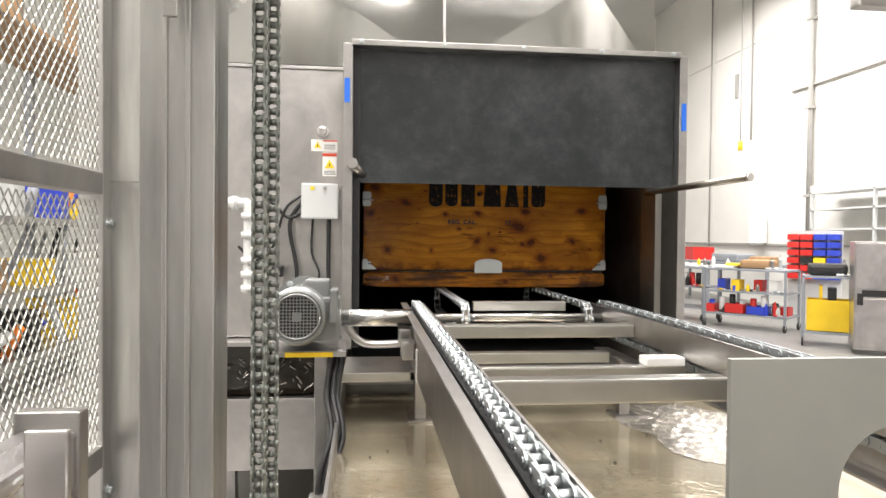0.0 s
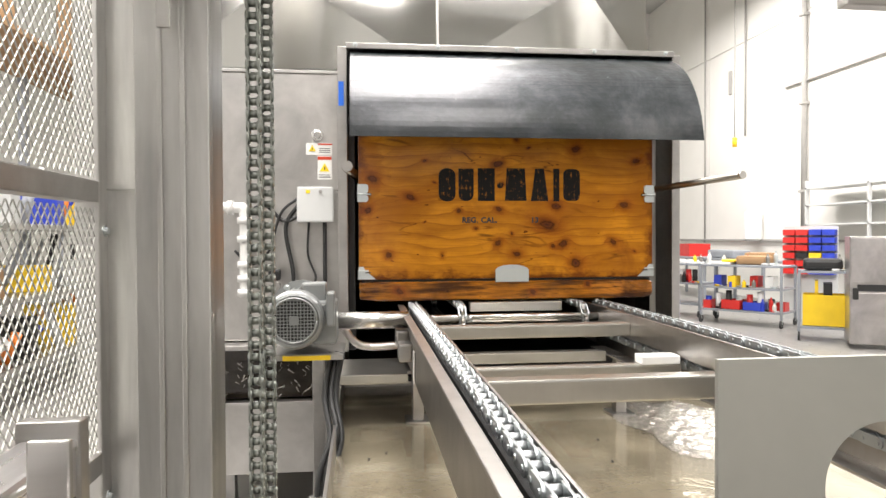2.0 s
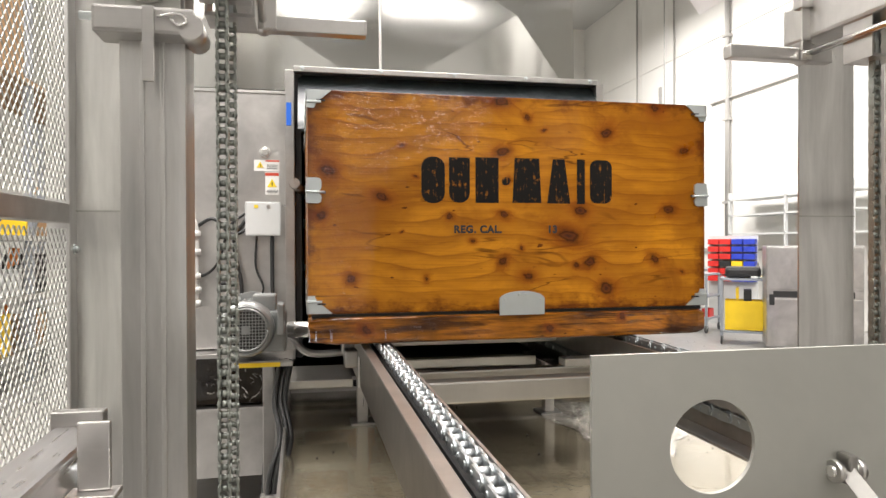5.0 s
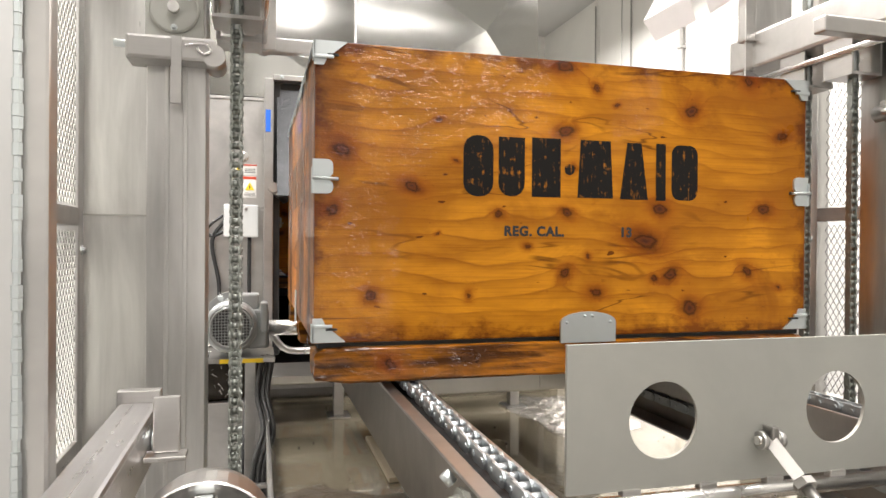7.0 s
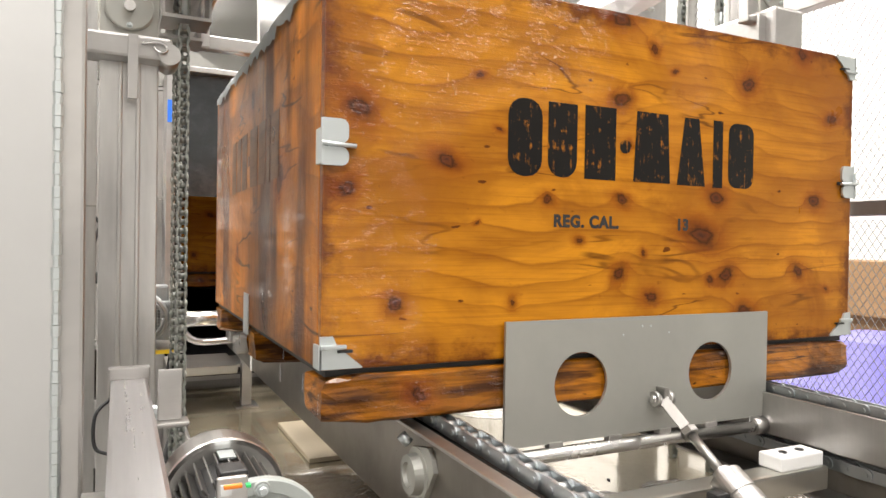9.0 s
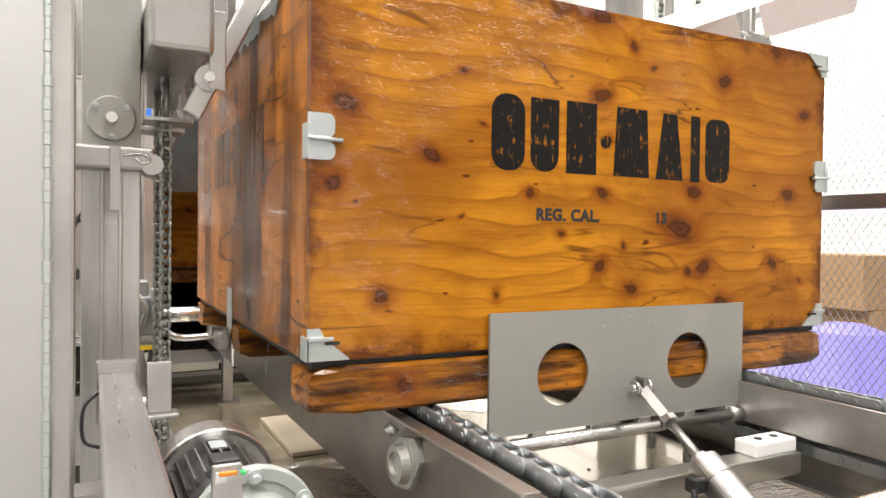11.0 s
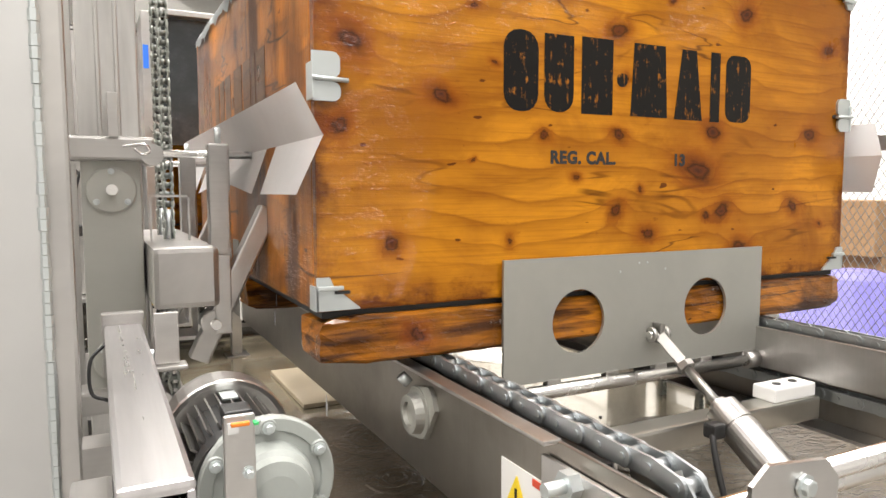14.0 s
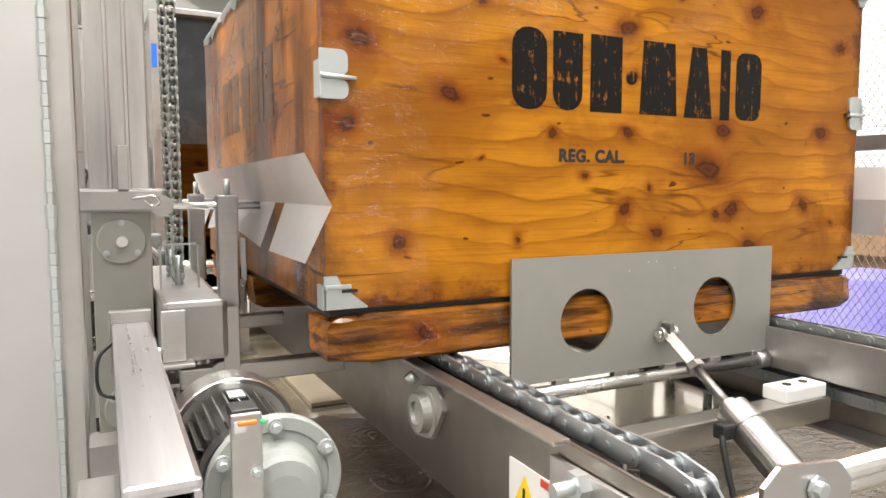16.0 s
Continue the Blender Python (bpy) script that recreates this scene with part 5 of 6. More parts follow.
def wooden_bin(label):
    """Origin: under the middle of the front face. The bin reaches back along y."""
    b = thing("wooden_bin", label, "bin", group="wooden bins")
    W, D, H, Z = 0.61, 1.22, 0.712, 0.086
    part("front_panel", boxes((-W, W, 0.0, 0.02, Z, H), bevel=0.003), PLY, b, "knotty varnished plywood front panel")
    part("back_panel", boxes((-W, W, D - 0.02, D, Z, H), bevel=0.003), PLY, b)
    for x0 in (-W, W - 0.02):
        part("side_panel", boxes((x0, x0 + 0.02, 0.0205, D - 0.0205, Z, H), bevel=0.003), PLY_SIDE, b)
        rr = random.Random(8 if x0 < 0 else 9)
        bm = bmesh.new()
        xo, xi = (x0 - 0.004, x0 + 0.026) if x0 < 0 else (x0 + 0.024, x0 - 0.006)
        rows = []
        for j in range(46):
            y = 0.03 + (D - 0.05) * j / 45
            q = rr.uniform(-0.003, 0.003)
            rows.append([bm.verts.new(p) for p in ((xo - math.copysign(abs(rr.gauss(0, 0.002)), -xo), y, H - 0.022 - rr.random() ** 2 * 0.022), (xo, y, H - 0.004 + q), (xo * 0.99, y, H + 0.006 + q), (xi, y, H + 0.005 + q), (xi, y, H - 0.016))])
        for lo, hi in zip(rows, rows[1:]):
            for i in range(4):
                bm.faces.new((lo[i], lo[i + 1], hi[i + 1], hi[i]))
        bmesh.ops.solidify(bm, geom=list(bm.faces), thickness=0.0012)
        part("rim", bm, ZINC, b, "crumpled galvanised rim strip")
    part("floor_board", boxes((-W + 0.02, W - 0.02, 0.02, D - 0.02, Z, Z + 0.02)), PLY_SIDE, b)
    for y0 in (-0.001, D / 2 - 0.05, D - 0.10):
        bm = bmesh.new()
        r = random.Random(int(y0 * 100) + 5)
        sect = ((0.006, 0.0), (0.094, 0.0), (0.1, 0.006), (0.1, 0.040), (0.1, 0.070), (0.094, 0.076), (0.006, 0.076), (0.0, 0.071), (0.0, 0.058), (0.0, 0.040), (0.0, 0.022), (0.0, 0.006))
        ends = [r.uniform(-0.010, 0.0) for _ in sect]
        rows = []
        for j in range(49):
            x = -W + 2 * W * j / 48
            wild = max(0.0, abs(x) - 0.50) / 0.11
            row = []
            for q, (dy, dz) in enumerate(sect):
                px = x + (-ends[q] if j == 0 else ends[-q] if j == 48 else 0.0)
                a = 0.0007 + 0.0022 * wild
                drop = 0.010 * wild ** 3
                row.append(bm.verts.new((px, y0 + dy + r.uniform(-a, a), dz + r.uniform(-a, a) + (drop if dz < 0.02 else -drop * 0.6 if dz > 0.06 else 0.0))))
            rows.append(row)
        for lo, hi in zip(rows, rows[1:]):
            for q in range(len(sect)):
                bm.faces.new((lo[q], lo[(q + 1) % len(sect)], hi[(q + 1) % len(sect)], hi[q]))
        bm.faces.new(rows[0][::-1])
        bm.faces.new(rows[-1])
        part("runner", bm, BEAM, b, "splintered dark wooden runner")
    # black sheet: the shade between floor and runners, painted
    part("shadow_gap", boxes((-W + 0.01, W - 0.01, 0.012, D - 0.012, 0.074, Z + 0.002)), INK_SHADE, b)
    # galvanised fittings
    for sx in (-1, 1):
        for z, up in ((Z + 0.002, 1), (H - 0.001, -1)):
            o = ((0.612, 0), (0.612, up * 0.050), (0.592, up * 0.050), (0.585, up * 0.035), (0.545, up * 0.002), (0.545, 0))
            o = [(sx * x, dz) for x, dz in o]
            bm = bmesh.new()
            slab(bm, o if (sx * up) > 0 else o[::-1], 0.004)
            cr = part("corner_bracket", bm, ZINC, b, "galvanised corner bracket", pose(0, -0.004, z))
            part("bracket_side", boxes((min(sx * 0.610, sx * 0.614), max(sx * 0.610, sx * 0.614), 0.0, 0.032, min(0, up * 0.036), max(0, up * 0.036))), ZINC, cr)
            part("hook", boxes((min(sx * 0.572, sx * 0.612), max(sx * 0.572, sx * 0.612), -0.007, 0.0, up * 0.034 - 0.0035, up * 0.034 + 0.0035), bevel=0.002), ZINC, cr)
            # slot is a black block in place of a shaded recess
            part("hook_slot", boxes((min(sx * 0.562, sx * 0.585), max(sx * 0.562, sx * 0.585), -0.0045, 0.003, up * 0.028 - 0.003, up * 0.028 + 0.001)), INK_SHADE, cr)
        for y0 in (-0.005,):
            def plate(z0, z1, r=0.011):
                """Outline of a folded clip half with rounded outer corners."""
                o = [(0.614, z0), (0.614, z1)]
                o += [(0.572 + r - r * math.sin(q), z1 - r + r * math.cos(q)) for q in (0, 0.5, 1.05, 1.57)]
                o += [(0.572 + r - r * math.cos(q), z0 + r - r * math.sin(q)) for q in (0, 0.5, 1.05, 1.57)]
                return [(sx * px, pz) for px, pz in (o if sx > 0 else o[::-1])]
            bm = bmesh.new()
            slab(bm, plate(0.430, 0.467), 0.005)
            cb = part("edge_clip", bm, ZINC, b, "galvanised edge clip", pose(0, -0.005, 0))
            bm = bmesh.new()
            slab(bm, plate(0.396, 0.424), 0.005)
            part("clip_half", bm, ZINC, cb, m=pose(0, -0.002, 0))
            # black strip paints the shade between the clip halves
            part("clip_slot", boxes((min(sx * 0.560, sx * 0.612), max(sx * 0.560, sx * 0.612), -0.0012, 0.004, 0.424, 0.431)), INK_SHADE, cb)
            part("clip_side", boxes((min(sx * 0.611, sx * 0.615), max(sx * 0.611, sx * 0.615), -0.004, 0.03, 0.398, 0.452), bevel=0.001), ZINC, cb)
            part("clip_fold", rods(((sx * 0.562, -0.006, 0.426), (sx * 0.616, -0.006, 0.428), 0.0035)), ZINC, cb)
        part("side_strap", boxes((min(sx * 0.610, sx * 0.613), max(sx * 0.610, sx * 0.613), 0.62, 0.68, 0.06, 0.155), bevel=0.001), ZINC, b)
    arch = [(-0.059, 0.072), (0.079, 0.072), (0.079, 0.118)] + [(0.010 + 0.069 * math.cos(radians(a)), 0.118 + 0.024 * math.sin(radians(a))) for a in range(10, 171, 16)] + [(-0.059, 0.118)]
    bm = bmesh.new()
    slab(bm, arch, 0.005)
    tab = part("tab_plate", bm, ZINC, b, "arched galvanised tab plate", pose(0, -0.0055, 0))
    for x, z in ((-0.045, 0.118), (0.0, 0.132), (0.02, 0.132), (0.065, 0.118)):
        bolt(tab, (x, 0.001, z), (0, -1, 0), 0.0025)
    # stencilled mark: plain worn blocks, one for each sign, some rounded or tapered
    for x0, x1, z0, z1, top_in, round_low, round_up in (
            (-0.290, -0.221, 0.399, 0.533, 0.0, 0.030, 0.030), (-0.209, -0.147, 0.401, 0.532, 0.0, 0.028, 0.0), (-0.130, -0.060, 0.401, 0.534, 0.0, 0.0, 0.0),
            (-0.050, -0.026, 0.453, 0.477, 0.0, 0.010, 0.010), (-0.018, 0.072, 0.402, 0.534, 0.007, 0.0, 0.0), (0.090, 0.163, 0.401, 0.533, 0.018, 0.0, 0.0),
            (0.184, 0.210, 0.400, 0.534, 0.0, 0.0, 0.0), (0.226, 0.297, 0.402, 0.533, 0.0, 0.022, 0.022)):
        shape = []
        for cx_, cz_, r_, a_ in ((x0, z0, round_low, 180), (x1, z0, round_low, 270), (x1 - top_in, z1, round_up, 0), (x0 + top_in, z1, round_up, 90)):
            sx_, sz_ = (1 if a_ in (90, 180) else -1), (1 if a_ >= 180 else -1)
            shape += [(cx_ + sx_ * r_ + r_ * math.cos(radians(a_ + d)), cz_ + sz_ * r_ + r_ * math.sin(radians(a_ + d))) for d in ((0, 22, 45, 68, 90) if r_ else (0,))]
        bm = bmesh.new()
        slab(bm, shape, 0.0046)
        part("stencil_block", bm, STENCIL, b, m=pose(0, -0.0006, 0))
        part("faded_stencil_block", boxes((-0.6106, -0.60, 0.61 - x1, 0.61 - x0, z0, z1)), FADED, b)
    for words, x, size in (("REG. CAL.", -0.195, 0.0295), ("13", 0.090, 0.030)):
        cu = bpy.data.curves.new("stencil_text", "FONT")
        cu.body, cu.size, cu.extrude, cu.offset = words, size, 0.0004, 0.0014
        cu.space_character = 1.12
        cu.materials.append(INK_SHADE)
        tx = new("stencil_text", cu)
        tx.parent = b
        tx.matrix_basis = pose(x, -0.0006, 0.314, 90)
    return b


bin_a = wooden_bin("wet varnished plywood fruit bin with galvanised corners")
bin_b = wooden_bin("plywood fruit bin waiting inside the dark washer")

# ---- drips from the wet bin ----
DROP = Nodes("water_drop")
DROP.put("Base Color", (0.9, 0.92, 0.95))
DROP.put("Roughness", 0.03)
DROP.put("Transmission Weight", 0.85)
DROP.put("IOR", 1.33)
drips = thing("dripping_water", "clear water drops falling from the wet bin", "water", pose(0, 0, 0))
rnd = random.Random(77)
DROPS = []
for k in range(64):
    bm = bmesh.new()
    turned(bm, (0, 0, 0), (0, 0, 1), ((-0.016, 0.0004), (-0.010, 0.0016), (0.0, 0.0014), (0.018, 0.0004)), 8)
    bx, by_, t0 = rnd.choice((-0.607, -0.59, -0.55, rnd.uniform(-0.58, 0.56), rnd.uniform(-0.6, -0.3))), rnd.choice((0.02, 0.06, rnd.uniform(0.02, 1.15))), rnd.uniform(1.4, 15.6)
    DROPS.append((part("drop", bm, DROP.mat, drips), bx, by_, t0))

# ---- the hall beyond: wall fittings, carts, shelves ----
pipe = thing("wall_conduit", "dark vertical conduit pipe on the white wall", "pipe", pose(7.9, 10.35, 0))
part("tube", rods(((0, 0, 0.9), (0, 0, 7.6), 0.05)), JOINT, pipe)
for z in (2.2, 3.9, 5.6, 6.6):
    part("clamp", boxes((-0.07, 0.07, -0.08, 0.08, z, z + 0.05)), JOINT, pipe)
for y, z0, z1 in ((14.25, 1.2, 7.8), (12.45, 3.6, 7.8)):
    cd = thing("wall_conduit", "thin grey conduit on the white wall", "pipe", pose(7.93, y, 0))
    part("tube", rods(((0, 0, z0), (0, 0, z1), 0.018)), JOINT, cd)
pull = thing("pendant_pull", "yellow pull handle hanging on a cord", "handle", pose(7.6, 12.3, 3.33))
part("handle", rods(((0, 0, 0), (0, 0, 0.20), 0.05)), YELLOW, pull)
part("cord", rods(((0, 0, 0.2), (0, 0, 4.68), 0.012)), JOINT, pull)
trunk = thing("wall_trunking", "long grey cable trunking along the wall", "trunking", pose(7.93, 0, 0))
part("tray", boxes((-0.02, 0.03, 8.9, 16.0, 1.25, 1.29)), JOINT, trunk)
part("tray", boxes((-0.02, 0.03, 6.0, 11.0, 4.35, 4.38)), JOINT, trunk)
vent = thing("wall_vent", "narrow grey vent on the white wall", "vent", pose(7.95, 13.1, 4.65))
part("grille", boxes((-0.02, 0.02, -0.06, 0.06, 0, 0.55), bevel=0.01), JOINT, vent)
heater = thing("wall_tank", "white rounded wall-mounted tank", "tank", pose(7.8, 11.9, 1.25))
bm = bmesh.new()
turned(bm, (0, 0, 0), (0, 0, 1), ((0, 0.10), (0.05, 0.19), (0.6, 0.19), (0.68, 0.10)), 20)
part("body", bm, WHITE, heater)
rack = thing("wall_rack", "white wall rack with long horizontal shelves", "shelf", pose(7.6, 8.4, 0))
for z in (1.55, 1.9, 2.2):
    part("shelf", boxes((-0.2, 0.3, -1.9, 1.2, z, z + 0.03)), GREYBOX, rack)
for y in (-1.85, -0.4, 1.15):
    part("post", boxes((-0.2, -0.15, y, y + 0.04, 0.0, 2.35)), GREYBOX, rack)

rnd = random.Random(11)


def tote(parent, x, y, z, w, d, h, material):
    """An open-topped plastic box."""
    bm = bmesh.new()
    t = 0.012
    for q in ((x, x + w, y, y + t, z, z + h), (x, x + w, y + d - t, y + d, z, z + h), (x, x + t, y + t, y + d - t, z, z + h), (x + w - t, x + w, y + t, y + d - t, z, z + h), (x + t, x + w - t, y + t, y + d - t, z, z + t)):
        box(bm, *q)
    return part("tote", bm, material, parent)


def cart(x, y, turn, w, d, h, label, shelves):
    c = thing("service_cart", label, "cart", pose(x, y, 0, 0, 0, turn), "service carts")
    for px in (0, w - 0.035):
        for py in (0, d - 0.035):
            part("post", boxes((px, px + 0.035, py, py + 0.035, 0.12, h), bevel=0.004), CARTGREY, c)
            wh = part("wheel", rods(((px + 0.005, py + 0.017, 0.06), (px + 0.03, py + 0.017, 0.06), 0.06)), RUBBER, c)
            part("fork", boxes((px + 0.002, px + 0.033, py + 0.005, py + 0.03, 0.06, 0.125)), ZINC, wh)
    for z in shelves:
        part("shelf", boxes((0, w, 0, d, z, z + 0.03), bevel=0.004), CARTGREY, c)
    return c


c1 = cart(4.75, 8.35, -52, 1.25, 0.62, 0.92, "grey steel service cart crowded with red and blue boxes", (0.2, 0.55, 0.89))
for k in range(9):
    tote(c1, 0.05 + 0.13 * k, 0.02 + 0.1 * (k % 3), 0.58 if k % 2 else 0.23, 0.12, 0.2, 0.13 + 0.04 * (k % 2), (RED, BLUE, RED, YELLOW, DARK, RED, BLUE, WHITE, RED)[k])
for k in range(7):
    part("bottle", rods(((0.1 + 0.16 * k, 0.12, 0.23), (0.1 + 0.16 * k, 0.12, 0.42 + 0.05 * (k % 3)), 0.045)), (BLUE, WHITE, DARK, GREYBOX, RED, WHITE, DARK)[k], c1)
tote(c1, 0.35, 0.0, 0.24, 0.28, 0.3, 0.14, RED)
tote(c1, 0.68, 0.0, 0.24, 0.26, 0.3, 0.12, BLUE)
part("tray", boxes((0.1, 0.45, 0.05, 0.5, 0.925, 0.96), bevel=0.01), WHITE, c1)
part("rag", boxes((0.3, 0.5, 0.1, 0.35, 0.96, 1.0), bevel=0.02), YELLOW, c1)
part("part_tray", boxes((0.5, 0.95, 0.15, 0.55, 0.925, 1.06), bevel=0.05), CARD, c1)
c2 = cart(5.05, 6.32, -35, 0.62, 0.5, 0.92, "grey steel service cart with black bag and yellow tote", (0.16, 0.88))
tote(c2, 0.06, 0.04, 0.20, 0.50, 0.40, 0.40, YELLOW)
part("bag", boxes((0.06, 0.52, 0.06, 0.40, 0.92, 1.07), bevel=0.05), DARK, c2, "black zipped bag")
part("folder", boxes((0.2, 0.24, 0.1, 0.4, 0.45, 0.78)), YELLOW, c2)
part("folder", boxes((0.3, 0.4, 0.1, 0.4, 0.45, 0.75)), DARK, c2)
c3 = cart(4.55, 9.6, -60, 0.9, 0.5, 0.90, "grey steel cart with bottles beside the washer", (0.2, 0.55, 0.87))
part("can", rods(((0.15, 0.1, 0.23), (0.15, 0.1, 0.55), 0.10)), YELLOW, c3)
part("board", boxes((0.1, 0.6, 0.05, 0.45, 0.905, 0.95), bevel=0.01), WHITE, c3)
for k in range(4):
    part("bottle", rods(((0.35 + 0.12 * k, 0.15, 0.58), (0.35 + 0.12 * k, 0.15, 0.80), 0.045)), (BLUE, WHITE, RED, DARK)[k], c3)
for cx_, cy_, turn_, w_, d_, levels in ((4.75, 8.35, -52, 1.25, 0.62, (0.92, 0.58, 0.23)), (4.55, 9.6, -60, 0.9, 0.5, (0.90, 0.58)), (5.05, 6.32, -35, 0.62, 0.5, (0.91,))):
    for z_ in levels:
        for k in range(11):
            lx_, ly_ = rnd.uniform(0.06, w_ - 0.10), rnd.uniform(0.03, 0.14) if z_ < 0.85 else rnd.uniform(0.05, d_ - 0.08)
            at_ = pose(cx_, cy_, z_, 0, 0, turn_) @ pose(lx_, ly_, 0.001, 0, 0, rnd.uniform(-40, 40))
            mtl_ = rnd.choice((WHITE, GREYBOX, DARK, BLUE, RED, YELLOW, ZINC, GREYSTEEL))
            if k % 2:
                it = thing("bottle", "small plastic bottle standing on a service cart", "bottle", at_, "clutter on the carts")
                hh = rnd.uniform(0.10, 0.22)
                bm = bmesh.new()
                turned(bm, (0, 0, 0), (0, 0, 1), ((0, 0.03), (hh * 0.7, 0.03), (hh * 0.85, 0.013), (hh, 0.013), (hh, 0.004)), 14)
                part("body", bm, mtl_, it)
            else:
                it = thing("hand_tool", "steel hand tool lying among the clutter of a cart", "tool", at_, "clutter on the carts")
                ll = rnd.uniform(0.10, 0.26)
                part("handle", rods(((0, 0, 0.016), (ll * 0.5, 0, 0.016), 0.016)), mtl_, it)
                part("shaft", rods(((ll * 0.5, 0, 0.016), (ll, 0, 0.02), 0.008)), ZINC, it)
bins = thing("parts_rack", "upright rack of red and blue small parts bins", "rack", pose(6.35, 8.6, 0, 0, 0, -50))
part("panel", boxes((0, 0.80, 0.0, 0.03, 0.0, 1.52)), GREYBOX, bins)
for r_ in range(6):
    for k in range(4):
        tote(bins, 0.03 + 0.195 * k, -0.16, 0.75 + 0.125 * r_, 0.175, 0.16, 0.09, (RED if k < 2 else BLUE) if r_ != 2 else (RED, DARK, YELLOW, BLUE)[k])
bench = thing("work_bench", "long grey work bench along the wall", "bench", pose(6.6, 9.6, 0))
part("top", boxes((0, 0.8, 0, 4.5, 0.86, 0.91), bevel=0.006), CARTGREY, bench)
for y in (0.05, 2.2, 4.4):
    for x in (0.03, 0.72):
        part("leg", boxes((x, x + 0.05, y, y + 0.05, 0, 0.86)), CARTGREY, bench)
tote(bench, 0.1, 3.0, 0.91, 0.5, 0.6, 0.28, RED)
part("crate", boxes((0.1, 0.5, 1.2, 2.2, 0.91, 1.08), bevel=0.04), CARTGREY, bench)
part("crate", boxes((0.1, 0.5, 0.3, 0.8, 0.91, 1.05), bevel=0.05), CARD, bench)
cab = thing("steel_cabinet", "stainless steel control cabinet with a latch and slot", "cabinet", pose(5.25, 5.62, 0, 0, 0, -32))
part("body", boxes((0, 1.1, 0, 0.6, 0.06, 1.36), bevel=0.008), STEEL_X, cab)
part("door", boxes((0.015, 1.08, -0.02, 0.0, 0.80, 1.34), bevel=0.004), STEEL_X, cab)
part("door", boxes((0.015, 1.08, -0.02, 0.0, 0.10, 0.68), bevel=0.004), STEEL_X, cab)
part("slot", boxes((0.08, 1.0, -0.004, 0.002, 0.70, 0.78)), DARK, cab)
part("latch", boxes((0.03, 0.09, -0.06, -0.02, 0.60, 0.74), bevel=0.006), DARK, cab)
drum = thing("plastic_tub", "large violet plastic tub beyond the guard", "tub", pose(2.75, -0.15, 0))
bm = bmesh.new()
turned(bm, (0, 0, 0), (0, 0, 1), ((0, 0.42), (0.60, 0.50), (0.61, 0.53), (0.66, 0.53), (0.66, 0.45)), 36)
part("body", bm, PURPLE, drum)
bm = bmesh.new()
turned(bm, (0, 0, 0), (0, 0, 1), ((0.662, 0.50), (0.70, 0.46), (0.92, 0.20), (0.96, 0.10), (0.965, 0.02)), 36)
part("lid", bm, PURPLE, drum)
stack = thing("cardboard_stack", "stack of brown cardboard boxes behind the guard", "box", pose(3.6, 0.25, 0))
for z0, z1, o in ((0, 0.5, 0), (0.5, 0.95, 0.05), (0.95, 1.32, -0.03)):
    part("carton", boxes((o, 0.6 + o, 0, 0.6, z0 + 0.004, z1), bevel=0.006), CARD, stack)
cr = thing("grey_crate", "grey plastic crate on the floor beyond the guard", "crate", pose(2.6, -1.05, 0))
tote(cr, 0, 0, 0, 0.6, 0.4, 0.95, GREYBOX)

# pallet rack on the other side
rk = thing("pallet_rack", "storage rack filled with coloured tools and cartons", "rack", pose(-3.4, 3.2, 0))
for y in (0.0, 2.4, 4.8):
    for x in (0.0, -0.7):
        part("post", boxes((x - 0.04, x + 0.04, y, y + 0.08, 0, 4.6)), CARTGREY, rk)
for z in (0.30, 0.85, 1.45, 3.05):
    part("shelf", boxes((-0.75, 0.05, 0, 4.9, z, z + 0.05)), STEEL_X if z < 2 else CARD, rk)
for k in range(66):
    mtl = rnd.choice((CARD, ORANGE, YELLOW, BLUE, DARK, GREYBOX, CARD, GREYBOX, CARTGREY, CARD, ORANGE))
    y, z = 0.12 + 0.07 * k, (0.35, 0.90, 1.50)[k % 3]
    h = rnd.uniform(0.18, 0.55)
    if k % 4:
        part("tool", rods(((rnd.uniform(-0.3, 0), y, z), (rnd.uniform(-0.2, 0.03), y + rnd.uniform(-0.05, 0.05), z + h), rnd.uniform(0.02, 0.05))), mtl, rk)
    else:
        part("carton", boxes((-0.45, 0.0, y, y + 0.16, z, z + h * 0.8), bevel=0.008), mtl, rk)
for k in range(6):
    part("carton", boxes((-0.7, -0.02, 0.1 + 0.78 * k, 0.84 + 0.78 * k, 3.102, 4.1 + 0.2 * (k % 2)), bevel=0.01), CARD if k % 2 == 0 else DULL, rk)

# ---- motion ----
BIN_Y = ((0.0, 1.369), (0.5, 1.220), (1.0, 1.064), (1.5, 0.896), (2.0, 0.734), (2.5, 0.566), (3.0, 0.386), (3.5, 0.228), (4.0, 0.065),
         (6.5, -0.758), (7.0, -0.920), (7.5, -1.084), (8.0, -1.242), (8.5, -1.406), (8.65, -1.443), (16.0, -1.443))
TUBE_Z = ((0.0, 0.935), (9.5, 0.935), (11.5, 0.603), (12.0, 0.504), (12.5, 0.419), (13.0, 0.332), (13.5, 0.240), (14.0, 0.169), (14.5, 0.096), (15.0, 0.030), (15.3, 0.0), (15.5, 0.0), (15.7, 0.022), (16.0, 0.071))
FORK = ((0.0, 0.0), (9.3, 0.0), (10.6, 64.0), (14.9, 64.0), (15.5, 5.0), (15.7, 0.0), (16.0, 0.0))
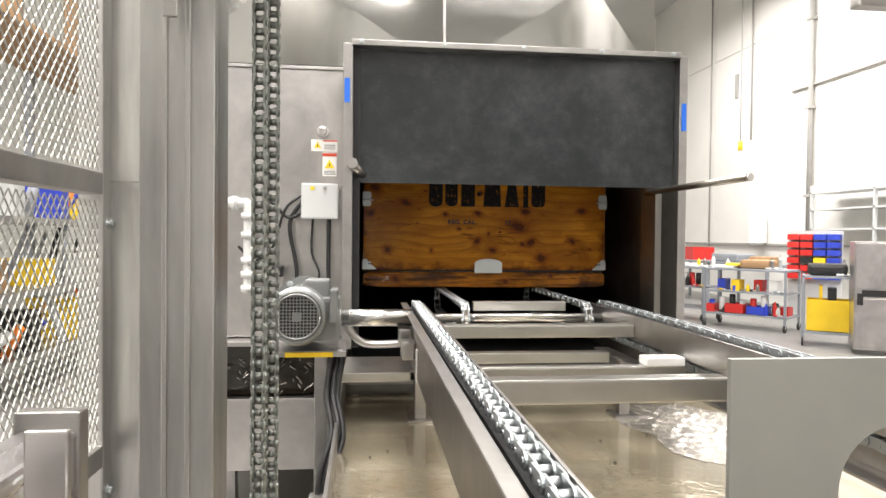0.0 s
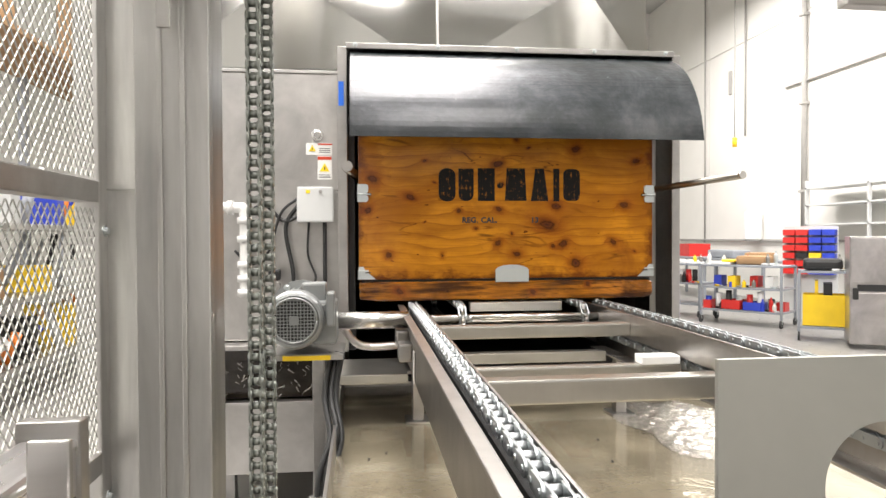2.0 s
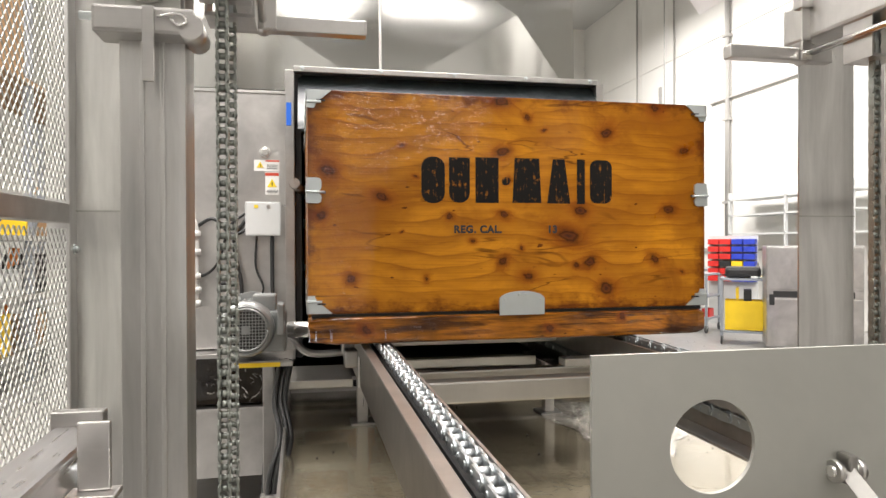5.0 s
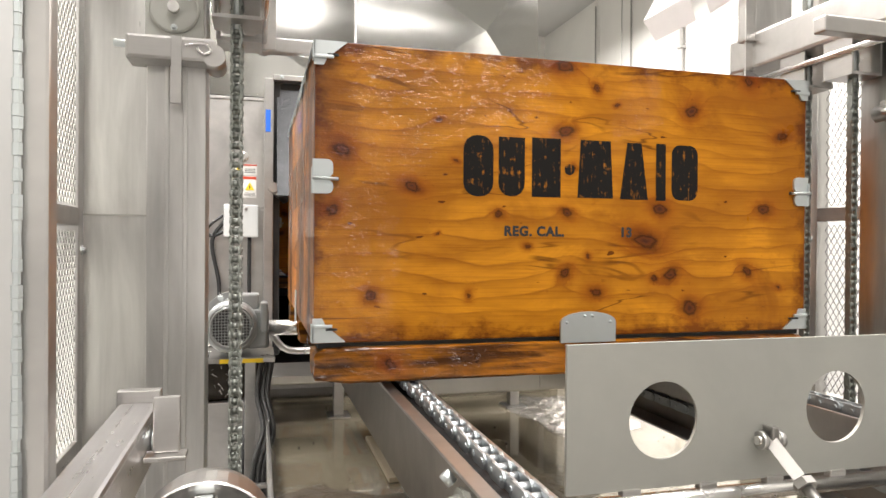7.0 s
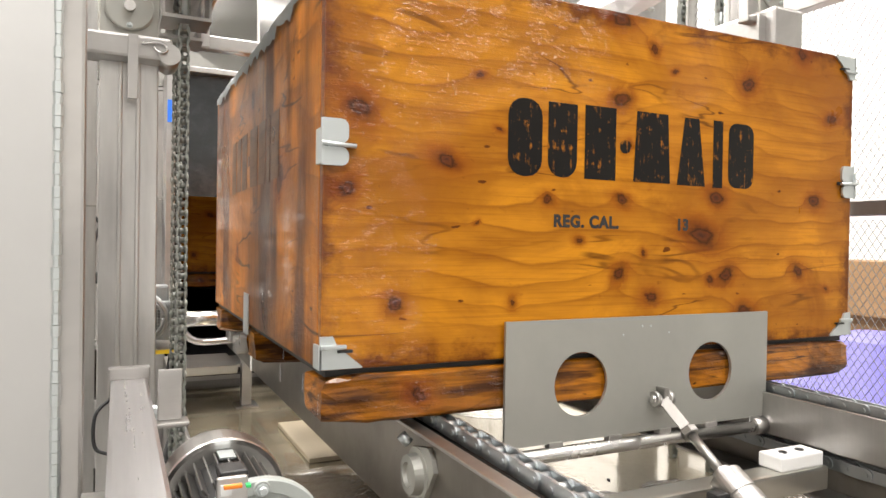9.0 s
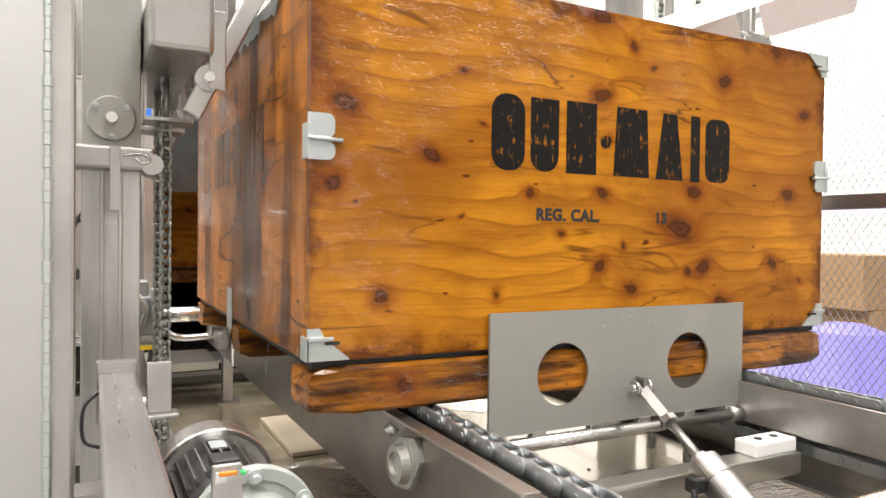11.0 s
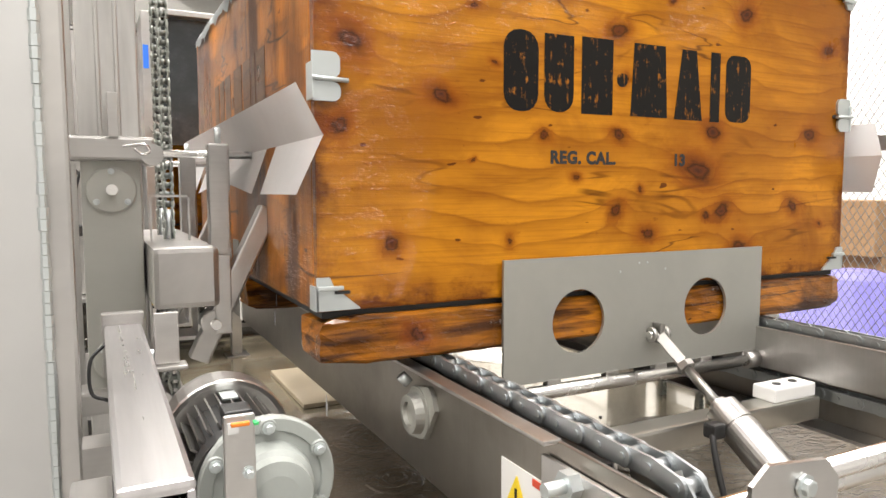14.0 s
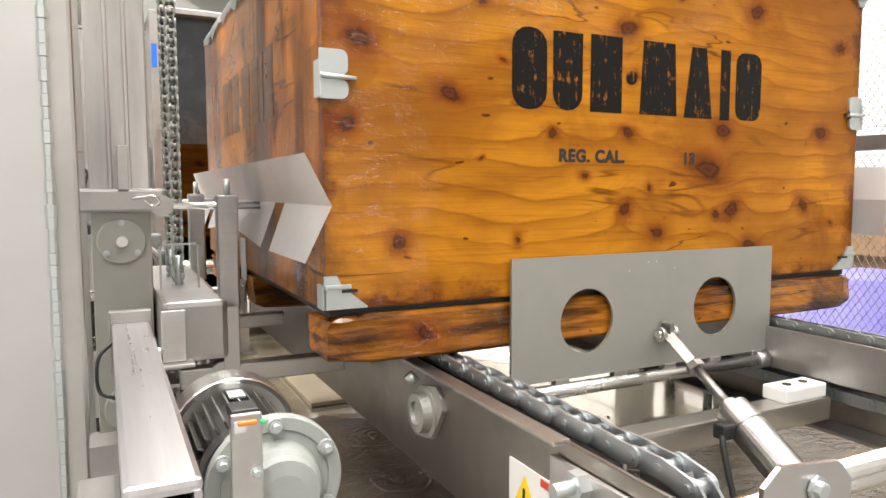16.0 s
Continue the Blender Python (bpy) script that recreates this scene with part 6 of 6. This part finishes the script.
# curtain: seconds, mean angle from the vertical, bend
SWING = ((0.0, 0, 0), (1.1, 0, 0), (1.3, 7, -14), (1.6, 19, -30), (1.8, 28, -36), (2.1, 45, -32), (2.3, 51, -22), (2.45, 50, 10), (2.6, 48, 48), (2.8, 53, 31), (3.0, 55, 16), (6.6, 55, 16), (6.9, 30, 10), (7.2, -6, -4), (7.6, 3, 0), (8.0, 0, 0), (16.0, 0, 0))


def at(rows, t, k=1):
    return float(np.interp(t, [r[0] for r in rows], [r[k] for r in rows]))


def motions():
    walk(bin_a, [(t, pose(0, y, CH)) for t, y in BIN_Y])
    walk(bin_b, [(t, pose(0, y + 3.15, CH)) for t, y in BIN_Y])
    for side, car, forks in ((-1, car_l, forks_l), (1, car_r, forks_r)):
        walk(car, [(t, pose(side * 0.765, 0, CH + z)) for t, z in TUBE_Z])
        for fk, y in zip(forks, (-1.10, -0.58)):
            walk(fk, [(t, pose(-side * 0.055, y, -0.145, 0, side * a)) for t, a in FORK])
    for ob, bx, by_, t0 in DROPS:
        wait = sorted({t for t, _ in BIN_Y if t < t0} | {t0})
        y = at(BIN_Y, t0) + by_
        fall = [(t0 + 0.07 * j, pose(bx, y, CH + 0.03 - 4.9 * (0.07 * j) ** 2)) for j in range(1, 5)]
        walk(ob, [(t, pose(bx, at(BIN_Y, t) + by_, CH + 0.03)) for t in wait] + fall + [(t0 + 0.32, pose(bx, y, CH + PZ - 0.03)), (16.0, pose(bx, y, CH + PZ - 0.03))])
    h = CURT_L / CURT_N
    rows = [[] for _ in strips]
    for t in sorted({r[0] for r in SWING} | {1.45, 1.7, 1.95, 2.2, 2.45}):
        y = z = 0.0
        for i in range(CURT_N):
            a = at(SWING, t) + at(SWING, t, 2) * (i / (CURT_N - 1) - 0.5) * 2
            rows[i].append((t, pose(0, y, z, -a)))
            y, z = y - h * math.sin(radians(a)), z - h * math.cos(radians(a))
    for s, r in zip(strips, rows):
        walk(s, r)
    start = BIN_Y[0][1]
    for ch, links, pitch, y0, y1, r in chains:
        times = [k * 0.2 for k in range(44)] + [8.7, 16.0]
        for k, ln in enumerate(links):
            rr = []
            for t in times:
                y, z, a = loop_pose(k * pitch + start - at(BIN_Y, t), y0, y1, r, 0.0)
                rr.append((t, pose(0, y, z, a)))
            walk(ln, rr)


motions()
